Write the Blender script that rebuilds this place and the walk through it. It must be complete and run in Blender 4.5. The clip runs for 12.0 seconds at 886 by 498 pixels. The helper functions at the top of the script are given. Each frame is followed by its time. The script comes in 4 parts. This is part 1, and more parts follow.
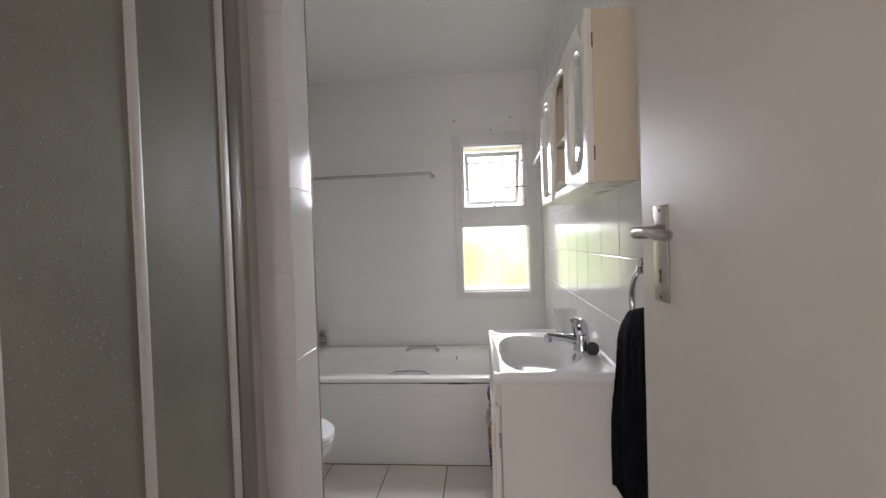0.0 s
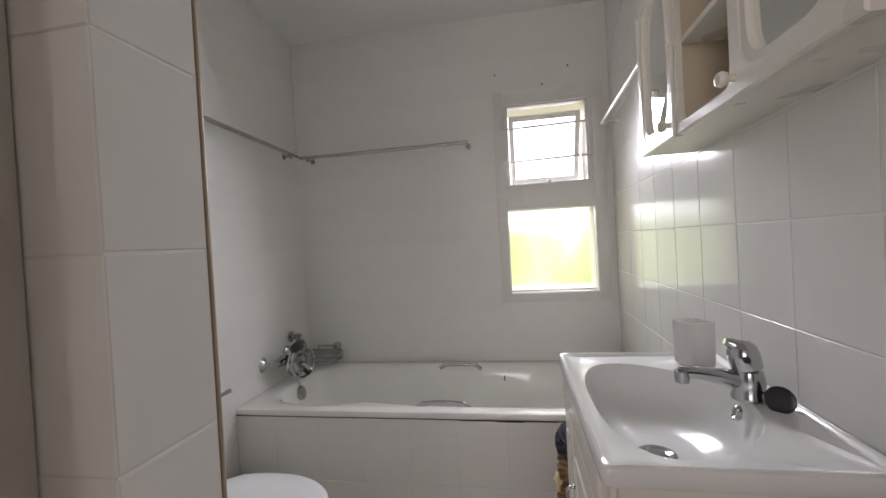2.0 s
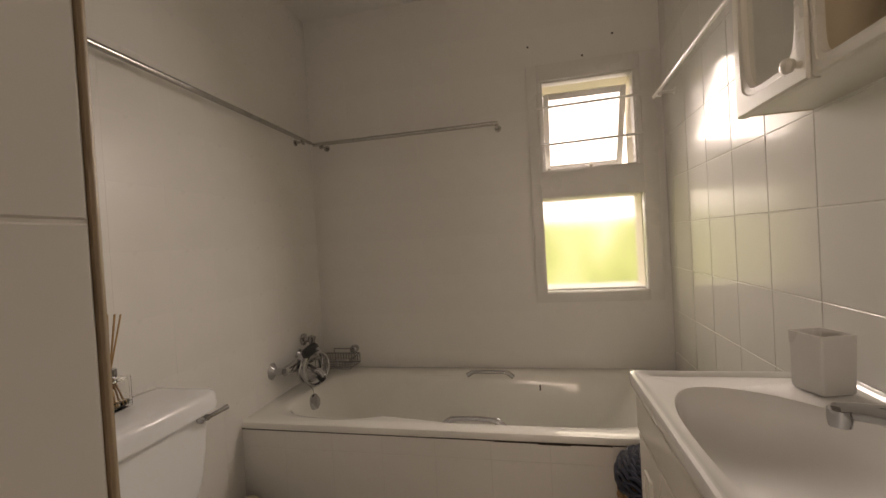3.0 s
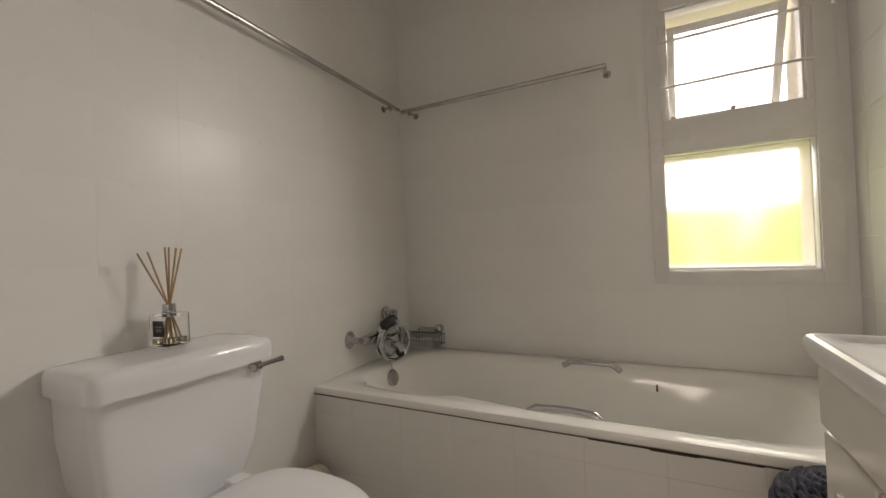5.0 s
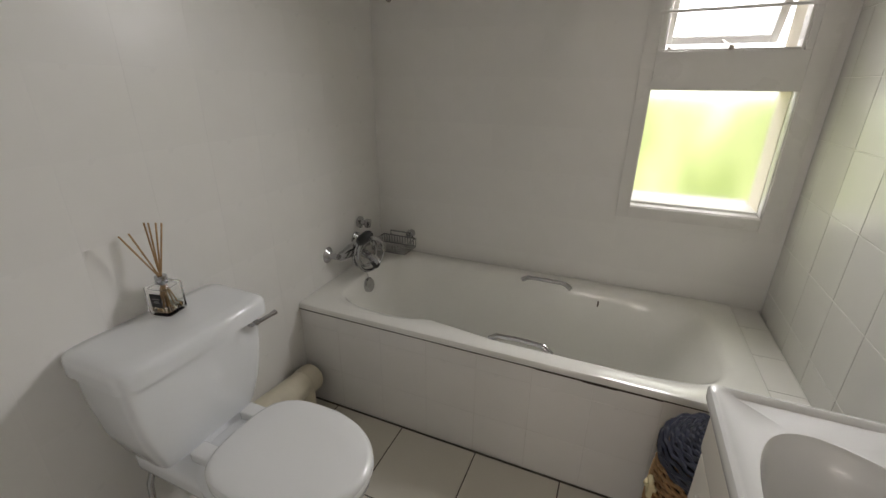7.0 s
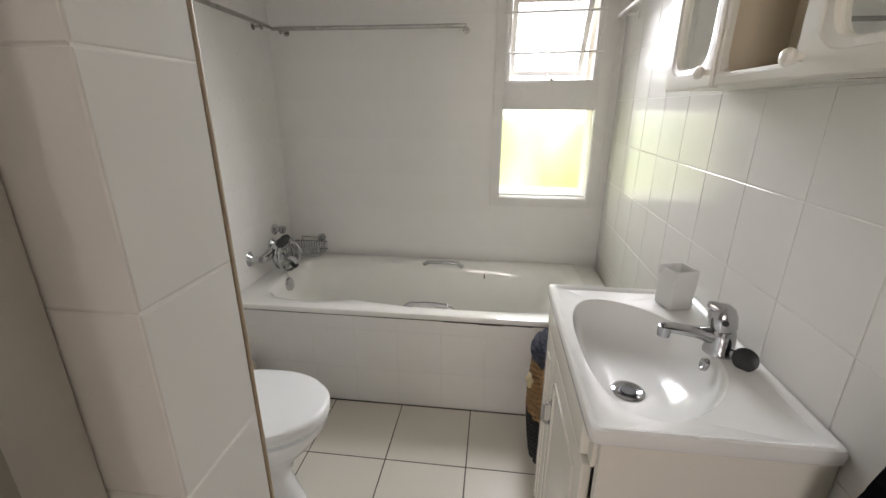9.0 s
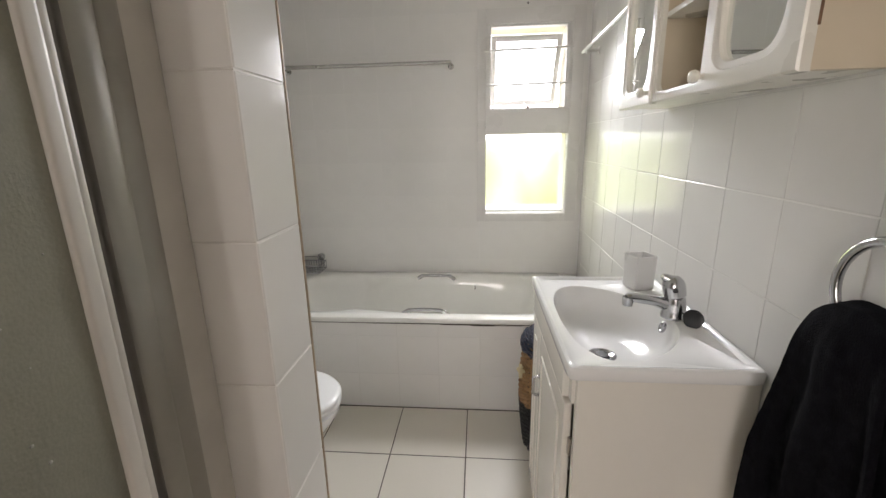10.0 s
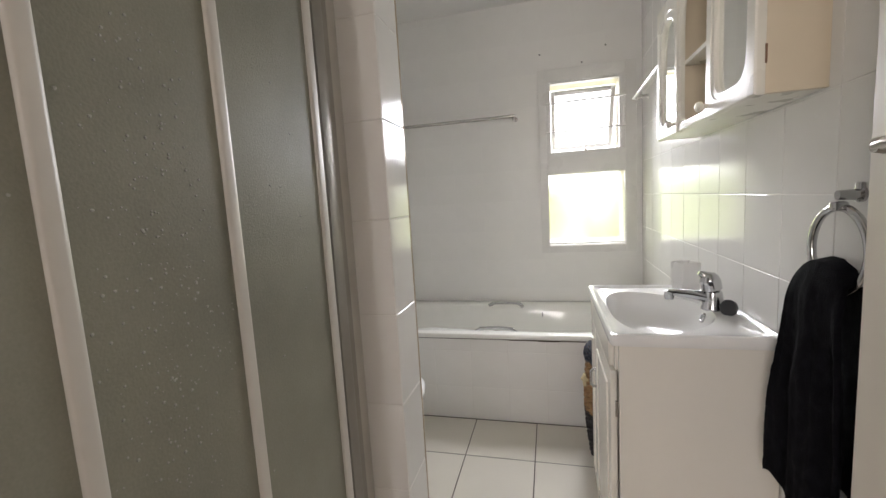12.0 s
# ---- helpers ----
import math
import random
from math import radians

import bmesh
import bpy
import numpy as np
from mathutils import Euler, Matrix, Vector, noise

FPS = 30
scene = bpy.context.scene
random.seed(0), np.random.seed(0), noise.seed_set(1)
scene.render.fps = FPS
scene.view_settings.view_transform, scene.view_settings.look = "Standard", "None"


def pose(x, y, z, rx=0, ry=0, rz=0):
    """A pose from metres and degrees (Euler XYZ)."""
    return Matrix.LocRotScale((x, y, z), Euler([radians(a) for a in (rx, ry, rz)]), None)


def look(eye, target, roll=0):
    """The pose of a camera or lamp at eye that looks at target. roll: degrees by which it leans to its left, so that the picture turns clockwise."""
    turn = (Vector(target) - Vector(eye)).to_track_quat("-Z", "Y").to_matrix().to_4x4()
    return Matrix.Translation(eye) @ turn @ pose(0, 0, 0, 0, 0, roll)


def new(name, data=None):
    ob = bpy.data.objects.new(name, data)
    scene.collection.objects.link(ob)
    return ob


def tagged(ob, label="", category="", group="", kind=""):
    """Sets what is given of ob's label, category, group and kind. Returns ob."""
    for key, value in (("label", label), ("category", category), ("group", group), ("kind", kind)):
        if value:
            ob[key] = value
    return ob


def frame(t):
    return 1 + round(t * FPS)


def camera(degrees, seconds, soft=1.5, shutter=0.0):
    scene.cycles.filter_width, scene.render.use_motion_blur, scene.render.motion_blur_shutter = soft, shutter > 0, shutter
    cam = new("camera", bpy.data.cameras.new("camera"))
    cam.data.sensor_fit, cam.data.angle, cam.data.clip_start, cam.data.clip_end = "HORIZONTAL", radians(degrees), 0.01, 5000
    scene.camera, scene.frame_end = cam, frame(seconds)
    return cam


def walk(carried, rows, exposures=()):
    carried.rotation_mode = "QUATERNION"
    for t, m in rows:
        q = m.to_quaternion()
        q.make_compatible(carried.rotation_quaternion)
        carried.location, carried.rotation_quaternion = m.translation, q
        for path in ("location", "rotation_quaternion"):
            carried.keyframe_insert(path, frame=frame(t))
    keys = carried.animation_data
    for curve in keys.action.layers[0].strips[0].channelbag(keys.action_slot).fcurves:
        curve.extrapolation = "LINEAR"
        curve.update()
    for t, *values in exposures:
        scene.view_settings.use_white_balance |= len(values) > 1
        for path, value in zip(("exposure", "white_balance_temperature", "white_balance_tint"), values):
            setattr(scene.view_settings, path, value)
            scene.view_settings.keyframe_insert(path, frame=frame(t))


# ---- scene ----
cam = camera(93.6, 12.0)
PATH = [
    (0, (0.193, 0.183, 1.159), (0.024, 2.176, 1.119), -1.9),
    (0.5, (0.198, 0.315, 1.139), (-0.037, 2.301, 1.108), -2.5),
    (1, (0.201, 0.46, 1.121), (-0.078, 2.44, 1.096), -2.9),
    (1.5, (0.173, 0.613, 1.105), (-0.146, 2.588, 1.083), -3.1),
    (2, (0.126, 0.768, 1.09), (-0.223, 2.738, 1.064), -3.2),
    (2.5, (0.079, 0.894, 1.085), (-0.303, 2.857, 1.054), -3.2),
    (3, (0.049, 0.979, 1.073), (-0.39, 2.93, 1.04), -3.4),
    (5, (0.062, 1.203, 0.906), (-0.864, 2.976, 0.929), -2.3),
    (5.5, (0.059, 1.223, 0.879), (-0.931, 2.96, 0.916), -1.8),
    (5.7, (0.058, 1.235, 0.872), (-0.945, 2.964, 0.905), -1.8),
    (5.9, (-0.022, 1.285, 1.211), (-0.89, 3.006, 0.676), 0.6),
    (6, (-0.025, 1.3, 1.258), (-0.88, 3.0, 0.645), 0.3),
    (6.5, (-0.014, 1.276, 1.278), (-0.806, 2.967, 0.562), 0.3),
    (7, (0.024, 1.19, 1.253), (-0.695, 2.907, 0.52), 0.6),
    (7.5, (0.009, 1.1, 1.261), (-0.555, 2.861, 0.5), 0.9),
    (9.5, (0.064, 0.7, 1.232), (-0.115, 2.609, 0.661), -0.5),
    (10, (0.047, 0.605, 1.207), (-0.121, 2.535, 0.71), -1.1),
    (10.5, (0.046, 0.513, 1.188), (-0.163, 2.457, 0.768), -2.0),
    (11, (0.061, 0.418, 1.178), (-0.233, 2.366, 0.833), -2.8),
    (11.5, (0.076, 0.35, 1.161), (-0.323, 2.289, 0.88), -3.3),
    (12, (0.088, 0.305, 1.128), (-0.411, 2.228, 0.896), -3.4),
]
walk(cam, [(t, look(eye, target, roll)) for t, eye, target, roll in PATH],
     [(0, 0.55, 6250, 18), (0.5, 0.6, 6250, 18), (1.5, 0.58, 6350, 19), (2.5, 0.0, 7200, 20), (3, -0.15, 8700, 23), (5, 0.15, 7650, 17), (5.7, 0.2, 7600, 16), (6, 0.08, 6950, 13), (7.5, 0.12, 6900, 14), (9.5, 0.85, 6650, 14), (10.5, 0.88, 6650, 14), (12, 0.9, 6550, 14)])

# ---- world, sun, large lights ----
world = bpy.data.worlds.new("world")
scene.world = world
world.use_nodes = True
_nt = world.node_tree
_sky = _nt.nodes.new("ShaderNodeTexSky")
_sky.sky_type, _sky.sun_disc = "NISHITA", False
_sky.sun_elevation, _sky.sun_rotation = radians(50), radians(200)
_nt.links.new(_sky.outputs[0], _nt.nodes["Background"].inputs[0])
_nt.nodes["Background"].inputs[1].default_value = 0.12

_sun = bpy.data.lights.new("sun", "SUN")
_sun.energy, _sun.angle, _sun.color = 3.0, radians(0.5), (1, 0.95, 0.87)
new("sun", _sun).matrix_world = look((-2, -6, 9), (0, 0, 0))


def area(name, eye, target, w, h, watts, colour, spread=180):
    d = bpy.data.lights.new(name, "AREA")
    d.shape, d.size, d.size_y, d.energy, d.color = "RECTANGLE", w, h, watts, colour
    d.spread = radians(spread)
    new(name, d).matrix_world = look(eye, target)


# daylight of the window openings, and a fill lamp added in the unseen hall
area("window_light_opening", (0.305, 2.925, 1.58), (-0.22, 1.3, 0.72), 0.38, 0.32, 4.7, (0.92, 0.955, 1.0), 118)
area("window_light_lower", (0.309, 2.984, 1.027), (0.309, 1.0, 1.027), 0.43, 0.42, 0.37, (0.90, 1.0, 0.56), 170)
area("hall_fill_light", (-0.5, -1.36, 1.5), (-0.5, 0, 1.4), 0.8, 0.9, 12.0, (1.0, 0.91, 0.83))


# ---- materials ----
def mat(name, colour, rough=0.5, metal=0.0, vary=0.06, scale=6.0, bump=0.0, bscale=60.0, coat=0.0, rvary=0.08,
        each=0.0, sheen=0.0, spec=0.5):
    m = bpy.data.materials.new(name)
    m.use_nodes = True
    n, l = m.node_tree.nodes, m.node_tree.links
    b = n["Principled BSDF"]
    b.inputs["Metallic"].default_value = metal
    b.inputs["Specular IOR Level"].default_value = spec
    b.inputs["Coat Weight"].default_value = coat
    b.inputs["Coat Roughness"].default_value = 0.08
    b.inputs["Sheen Weight"].default_value = sheen
    tc = n.new("ShaderNodeTexCoord")
    big = n.new("ShaderNodeTexNoise")
    big.inputs["Scale"].default_value, big.inputs["Detail"].default_value = scale, 6
    l.new(tc.outputs["Object"], big.inputs["Vector"])
    fine = n.new("ShaderNodeTexNoise")
    fine.inputs["Scale"].default_value, fine.inputs["Detail"].default_value = bscale, 4
    l.new(tc.outputs["Object"], fine.inputs["Vector"])
    mix = n.new("ShaderNodeMath")
    mix.operation = "MULTIPLY_ADD"
    l.new(fine.outputs["Fac"], mix.inputs[0])
    mix.inputs[1].default_value = 0.35
    l.new(big.outputs["Fac"], mix.inputs[2])
    last = mix.outputs[0]
    if each:
        info = n.new("ShaderNodeObjectInfo")
        e = n.new("ShaderNodeMath")
        e.operation = "MULTIPLY_ADD"
        l.new(info.outputs["Random"], e.inputs[0])
        e.inputs[1].default_value = each
        l.new(last, e.inputs[2])
        last = e.outputs[0]
    ramp = n.new("ShaderNodeMapRange")
    ramp.inputs["From Min"].default_value, ramp.inputs["From Max"].default_value = 0.35, 1.0 + each
    ramp.inputs["To Min"].default_value, ramp.inputs["To Max"].default_value = 1 + vary, 1 - vary
    l.new(last, ramp.inputs["Value"])
    sc = n.new("ShaderNodeVectorMath")
    sc.operation = "SCALE"
    sc.inputs[0].default_value = colour
    l.new(ramp.outputs[0], sc.inputs["Scale"])
    l.new(sc.outputs[0], b.inputs["Base Color"])
    rr = n.new("ShaderNodeMapRange")
    rr.inputs["From Min"].default_value, rr.inputs["From Max"].default_value = 0.3, 0.7
    rr.inputs["To Min"].default_value, rr.inputs["To Max"].default_value = max(rough - rvary * rough * 2, 0.01), rough + rvary * rough * 2
    l.new(big.outputs["Fac"], rr.inputs["Value"])
    l.new(rr.outputs[0], b.inputs["Roughness"])
    if bump:
        bp = n.new("ShaderNodeBump")
        bp.inputs["Strength"].default_value, bp.inputs["Distance"].default_value = bump, 0.002
        l.new(fine.outputs["Fac"], bp.inputs["Height"])
        l.new(bp.outputs[0], b.inputs["Normal"])
    return m


PAINT = mat("painted_plaster", (0.87, 0.855, 0.84), 0.42, vary=0.03, scale=3, bump=0.12, bscale=35)
TILE = mat("painted_tile", (0.87, 0.855, 0.83), 0.3, vary=0.03, scale=3, bump=0.08, bscale=16, each=0.12, spec=0.25)
TILE_R = mat("glazed_tile", (0.78, 0.77, 0.745), 0.13, vary=0.025, scale=3, bump=0.025, bscale=10, each=0.12, spec=0.14)
GROUT = mat("painted_grout", (0.80, 0.785, 0.755), 0.6, vary=0.08, scale=9, bump=0.2)
FLOOR_T = mat("floor_tile", (0.71, 0.67, 0.59), 0.34, vary=0.03, scale=5, bump=0.02, bscale=90, each=0.2)
FLOOR_G = mat("floor_grout", (0.10, 0.085, 0.07), 0.85, vary=0.3, scale=14)
CEIL = mat("ceiling_paint", (0.84, 0.825, 0.805), 0.6, vary=0.02, scale=2, bump=0.1, bscale=25)
FRAME = mat("white_gloss_paint", (0.80, 0.785, 0.76), 0.3, vary=0.04, scale=8, bump=0.15, bscale=45)
REVEAL = mat("outer_reveal_plaster", (0.82, 0.76, 0.65), 0.8, vary=0.06, scale=9, bump=0.3)
SILL = mat("outer_sill_paint", (0.85, 0.85, 0.85), 0.6, vary=0.05)
CERAMIC = mat("white_ceramic", (0.86, 0.875, 0.895), 0.09, vary=0.015, scale=4, coat=0.3)
BASIN = mat("basin_ceramic", (0.84, 0.84, 0.825), 0.18, vary=0.015, scale=4, coat=0.3)
BATH = mat("bath_enamel", (0.90, 0.89, 0.85), 0.1, vary=0.03, scale=5, coat=0.3)
PLASTIC = mat("white_plastic_seat", (0.88, 0.885, 0.89), 0.18, vary=0.01, scale=4)
CHROME = mat("chrome", (0.50, 0.50, 0.51), 0.12, 1.0, vary=0.06, scale=20, rvary=0.3)
STEEL = mat("brushed_nickel", (0.47, 0.43, 0.39), 0.32, 1.0, vary=0.12, scale=18, bump=0.1, bscale=120)
RODM = mat("dull_chrome_tube", (0.50, 0.49, 0.47), 0.25, 1.0, vary=0.12, scale=12)
DARK = mat("dark_rubber", (0.015, 0.015, 0.017), 0.4, vary=0.2)
TOWEL = mat("black_terry", (0.005, 0.005, 0.007), 1.0, vary=0.5, scale=40, bump=1.0, bscale=420, spec=0.1)
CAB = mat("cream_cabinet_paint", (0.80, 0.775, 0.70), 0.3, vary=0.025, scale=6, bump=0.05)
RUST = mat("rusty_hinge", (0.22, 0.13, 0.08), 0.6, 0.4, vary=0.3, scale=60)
# cabinet boards: the door cream darkened to tan for the shade on them
CAB_SHADED = mat("cream_cabinet_shaded", (0.68, 0.59, 0.455), 0.38, vary=0.03, scale=6, bump=0.05)
VAN = mat("white_vanity_board", (0.80, 0.77, 0.70), 0.22, vary=0.025, scale=4, bump=0.03)
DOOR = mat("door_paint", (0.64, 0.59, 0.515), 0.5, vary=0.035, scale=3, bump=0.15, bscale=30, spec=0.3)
ALU = mat("aluminium_profile", (0.30, 0.285, 0.255), 0.35, 0.7, vary=0.08, scale=12)
ALU_W = mat("white_coated_profile", (0.58, 0.56, 0.52), 0.4, 0.1, vary=0.06, scale=12)
SCREEN = mat("pebbled_screen_sheet", (0.235, 0.232, 0.19), 0.5, vary=0.25, scale=5, bump=0.22, bscale=380, spec=0.3)
PIPE = mat("cream_pvc_pipe", (0.72, 0.66, 0.52), 0.35, vary=0.1, scale=9)
WICKER = mat("natural_wicker", (0.33, 0.19, 0.085), 0.6, vary=0.45, scale=30, bump=0.5, bscale=150)
WICKER_N = mat("navy_wicker", (0.028, 0.032, 0.055), 0.45, vary=0.5, scale=30, bump=0.5, bscale=150)
WICKER_B = mat("black_wicker", (0.012, 0.011, 0.012), 0.6, vary=0.5, scale=30, bump=0.5, bscale=150)
REED = mat("reed", (0.46, 0.29, 0.14), 0.7, vary=0.25, scale=30)
COPPER = mat("copper_pipe", (0.22, 0.11, 0.07), 0.4, 0.8, vary=0.2)
LABEL = mat("black_label", (0.02, 0.02, 0.022), 0.5, vary=0.1)
GREYPRINT = mat("grey_print", (0.35, 0.35, 0.35), 0.5)
STAIN = mat("brown_seal_stain", (0.05, 0.035, 0.025), 0.8, vary=0.5, scale=40)
TRIMM = mat("tan_corner_trim", (0.42, 0.33, 0.23), 0.45, vary=0.15, scale=20)
CREAM = mat("cream_handle", (0.68, 0.58, 0.36), 0.5, vary=0.1)


def glass(name, colour, rough, ior=1.45, bump=0.0, bscale=120.0):
    m = bpy.data.materials.new(name)
    m.use_nodes = True
    n, l = m.node_tree.nodes, m.node_tree.links
    b = n["Principled BSDF"]
    b.inputs["Base Color"].default_value = (*colour, 1)
    b.inputs["Transmission Weight"].default_value = 1
    b.inputs["Roughness"].default_value = rough
    b.inputs["IOR"].default_value = ior
    if bump:
        tc, nz, bp = n.new("ShaderNodeTexCoord"), n.new("ShaderNodeTexNoise"), n.new("ShaderNodeBump")
        nz.inputs["Scale"].default_value = bscale
        l.new(tc.outputs["Object"], nz.inputs["Vector"])
        bp.inputs["Strength"].default_value, bp.inputs["Distance"].default_value = bump, 0.002
        l.new(nz.outputs["Fac"], bp.inputs["Height"])
        l.new(bp.outputs[0], b.inputs["Normal"])
    return m


CLEAR = glass("clear_glass", (1, 1, 1), 0.0)
FROST = glass("frosted_glass", (0.97, 0.99, 0.95), 0.24, 1.3, 0.2)
BOTTLE = glass("bottle_glass", (0.98, 0.98, 0.97), 0.01, 1.18)
MIRROR = bpy.data.materials.new("mirror")
MIRROR.use_nodes = True
MIRROR.node_tree.nodes["Principled BSDF"].inputs["Metallic"].default_value = 1
MIRROR.node_tree.nodes["Principled BSDF"].inputs["Roughness"].default_value = 0.01
MIRROR.node_tree.nodes["Principled BSDF"].inputs["Base Color"].default_value = (0.86, 0.88, 0.86, 1)


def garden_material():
    m = bpy.data.materials.new("garden_glow_backdrop")
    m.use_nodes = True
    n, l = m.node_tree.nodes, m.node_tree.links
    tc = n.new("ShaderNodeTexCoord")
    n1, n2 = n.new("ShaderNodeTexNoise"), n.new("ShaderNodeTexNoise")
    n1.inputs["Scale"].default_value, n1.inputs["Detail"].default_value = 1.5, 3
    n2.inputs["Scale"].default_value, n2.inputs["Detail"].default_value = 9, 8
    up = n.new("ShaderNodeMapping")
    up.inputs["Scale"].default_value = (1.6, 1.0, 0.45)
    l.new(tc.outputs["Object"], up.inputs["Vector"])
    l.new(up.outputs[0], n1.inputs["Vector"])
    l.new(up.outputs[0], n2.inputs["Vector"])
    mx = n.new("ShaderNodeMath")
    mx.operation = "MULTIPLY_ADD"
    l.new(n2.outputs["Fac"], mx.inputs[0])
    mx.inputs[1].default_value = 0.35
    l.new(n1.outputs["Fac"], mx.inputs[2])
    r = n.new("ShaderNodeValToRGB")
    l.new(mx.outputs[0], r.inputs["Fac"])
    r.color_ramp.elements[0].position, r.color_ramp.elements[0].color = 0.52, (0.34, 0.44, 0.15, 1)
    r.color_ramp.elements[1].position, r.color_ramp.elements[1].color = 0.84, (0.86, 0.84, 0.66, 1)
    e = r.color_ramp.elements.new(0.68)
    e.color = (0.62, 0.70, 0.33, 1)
    # daylight on the shrubs is put in as the sheet's own glow
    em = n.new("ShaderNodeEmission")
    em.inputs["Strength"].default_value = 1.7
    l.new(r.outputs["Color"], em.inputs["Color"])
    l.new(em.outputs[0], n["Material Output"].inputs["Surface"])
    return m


GARDEN = garden_material()


# ---- mesh helpers ----
class Shape:
    """Collects pieces of one mesh."""

    def __init__(self):
        self.bm = bmesh.new()

    def box(self, lo, hi, bevel=0.0, seg=2):
        lo, hi = Vector(lo), Vector(hi)
        r = bmesh.ops.create_cube(self.bm, size=1, matrix=Matrix.LocRotScale((lo + hi) / 2, None, hi - lo))
        if bevel:
            es = list({e for v in r["verts"] for e in v.link_edges})
            bmesh.ops.bevel(self.bm, geom=es, offset=bevel, segments=seg, profile=0.6, affect="EDGES")
        return self

    def rings(self, rings, close_start=True, close_end=True, loop=False):
        vs = [[self.bm.verts.new(p) for p in ring] for ring in rings]
        n = len(vs[0])
        pairs = list(zip(vs, vs[1:])) + ([(vs[-1], vs[0])] if loop else [])
        for a, b in pairs:
            for i in range(n):
                self.bm.faces.new((a[i], a[(i + 1) % n], b[(i + 1) % n], b[i]))
        if close_start and not loop:
            self.bm.faces.new(vs[0][::-1])
        if close_end and not loop:
            self.bm.faces.new(vs[-1])
        return self

    def tube(self, points, r, n=10, loop=False):
        pts = [Vector(p) for p in points]
        rings, up = [], None
        for i, p in enumerate(pts):
            if loop:
                d = pts[(i + 1) % len(pts)] - pts[i - 1]
            else:
                d = pts[min(i + 1, len(pts) - 1)] - pts[max(i - 1, 0)]
            d.normalize()
            if up is None:
                up = d.orthogonal().normalized()
            up = (up - d * up.dot(d)).normalized()
            side = d.cross(up)
            rad = r[i] if isinstance(r, (list, tuple)) else r
            rings.append([p + (up * math.cos(a) + side * math.sin(a)) * rad for a in (2 * math.pi * k / n for k in range(n))])
        return self.rings(rings, loop=loop)

    def lathe(self, origin, axis, profile, n=24):
        """profile: (distance along axis, radius)."""
        o, ax = Vector(origin), Vector(axis).normalized()
        u = ax.orthogonal().normalized()
        w = ax.cross(u)
        return self.rings([[o + ax * d + (u * math.cos(a) + w * math.sin(a)) * max(r, 1e-4)
                            for a in (2 * math.pi * k / n for k in range(n))] for d, r in profile])

    def make(self, name, material, parent=None, smooth=True, label=""):
        bmesh.ops.recalc_face_normals(self.bm, faces=self.bm.faces)
        me = bpy.data.meshes.new(name)
        self.bm.to_mesh(me)
        self.bm.free()
        me.materials.append(material)
        if smooth:
            me.shade_smooth()
            me.set_sharp_from_angle(angle=radians(38))
        ob = new(name, me)
        ob.parent = parent
        if label:
            tagged(ob, label)
        return ob


def empty(name, at, label, category, group="", rot=0):
    e = new(name)
    e.empty_display_size = 0.05
    e.matrix_world = pose(*at, 0, 0, rot)
    return tagged(e, label, category, group)


def oval(cx, cy, a, b, z, p=2.0, n=64):
    out = []
    for k in range(n):
        t = 2 * math.pi * k / n
        c, s = math.cos(t), math.sin(t)
        out.append(Vector((cx + a * math.copysign(abs(c) ** (2 / p), c), cy + b * math.copysign(abs(s) ** (2 / p), s), z)))
    return out


def arc(n, f):
    return [f(k / (n - 1)) for k in range(n)]


def structure(shape, name, material, label, smooth=False):
    return tagged(shape.make(name, material, None, smooth), label, "", "", "structure")


# ---- large structure ----
XL, XR, YB, ZC = -1.09, 0.622, 2.992, 2.27     # left, right and back wall faces, ceiling
G = 0.0014                                     # grout lies this far below the tile faces
P = 0.1885                                       # wall tile pitch
Z0 = 0.155                                     # first horizontal wall joint



def xr(y):
    """The right wall's face, which runs slightly askew."""
    return 0.585 + 0.0211 * (y - 1.235)


def xl(y):
    """The left wall's face, which runs askew as well."""
    return -1.088 + 0.05 * (2.992 - y)


def askew(shape, y0, y1, f, back):
    r = [[(f(y), y, -G), (f(y) + back, y, -G), (f(y) + back, y, ZC + 0.1), (f(y), y, ZC + 0.1)] for y in (y0, y1)]
    return shape.rings(r)


floor = structure(Shape().box((-1.3, -1.5, -0.1), (0.9, 3.2, -G)), "floor", FLOOR_G, "cream ceramic tiled floor with dark grout lines")
wall_left = structure(askew(Shape(), -1.5, 3.2, lambda y: xl(y) - 0.0003, -0.2), "wall_left", PAINT, "white painted tile wall behind the toilet")
wall_right = structure(askew(Shape(), -0.1, 3.2, lambda y: xr(y) + G, 0.25), "wall_right", GROUT, "white glazed tile wall behind the basin")
# back wall with the two window openings cut through
LO, UP = (0.086, 0.532, 0.805, 1.248), (0.104, 0.512, 1.370, 1.790)
wb = Shape()
ya, yb = YB + 0.0003, YB + 0.2
wb.box((XL - 0.02, ya, -G), (0.086, yb, ZC + 0.1))
wb.box((0.532, ya, -G), (XR + 0.02, yb, ZC + 0.1))
wb.box((0.086, ya, -G), (0.532, yb, 0.805))
wb.box((0.086, ya, 1.248), (0.532, yb, 1.370))
wb.box((0.086, ya, 1.790), (0.532, yb, ZC + 0.1))
wall_back = structure(wb, "wall_back", PAINT, "white painted tile wall with the window")
ceiling = structure(Shape().box((-1.3, -1.5, ZC), (0.9, 3.2, ZC + 0.12)), "ceiling", CEIL, "smooth white painted ceiling")
stub = structure(Shape().box((XL, 1.057 + G, -G), (-0.21 - G, 1.177 - G, ZC)), "wall_shower_end", GROUT, "white tiled end wall of the shower")
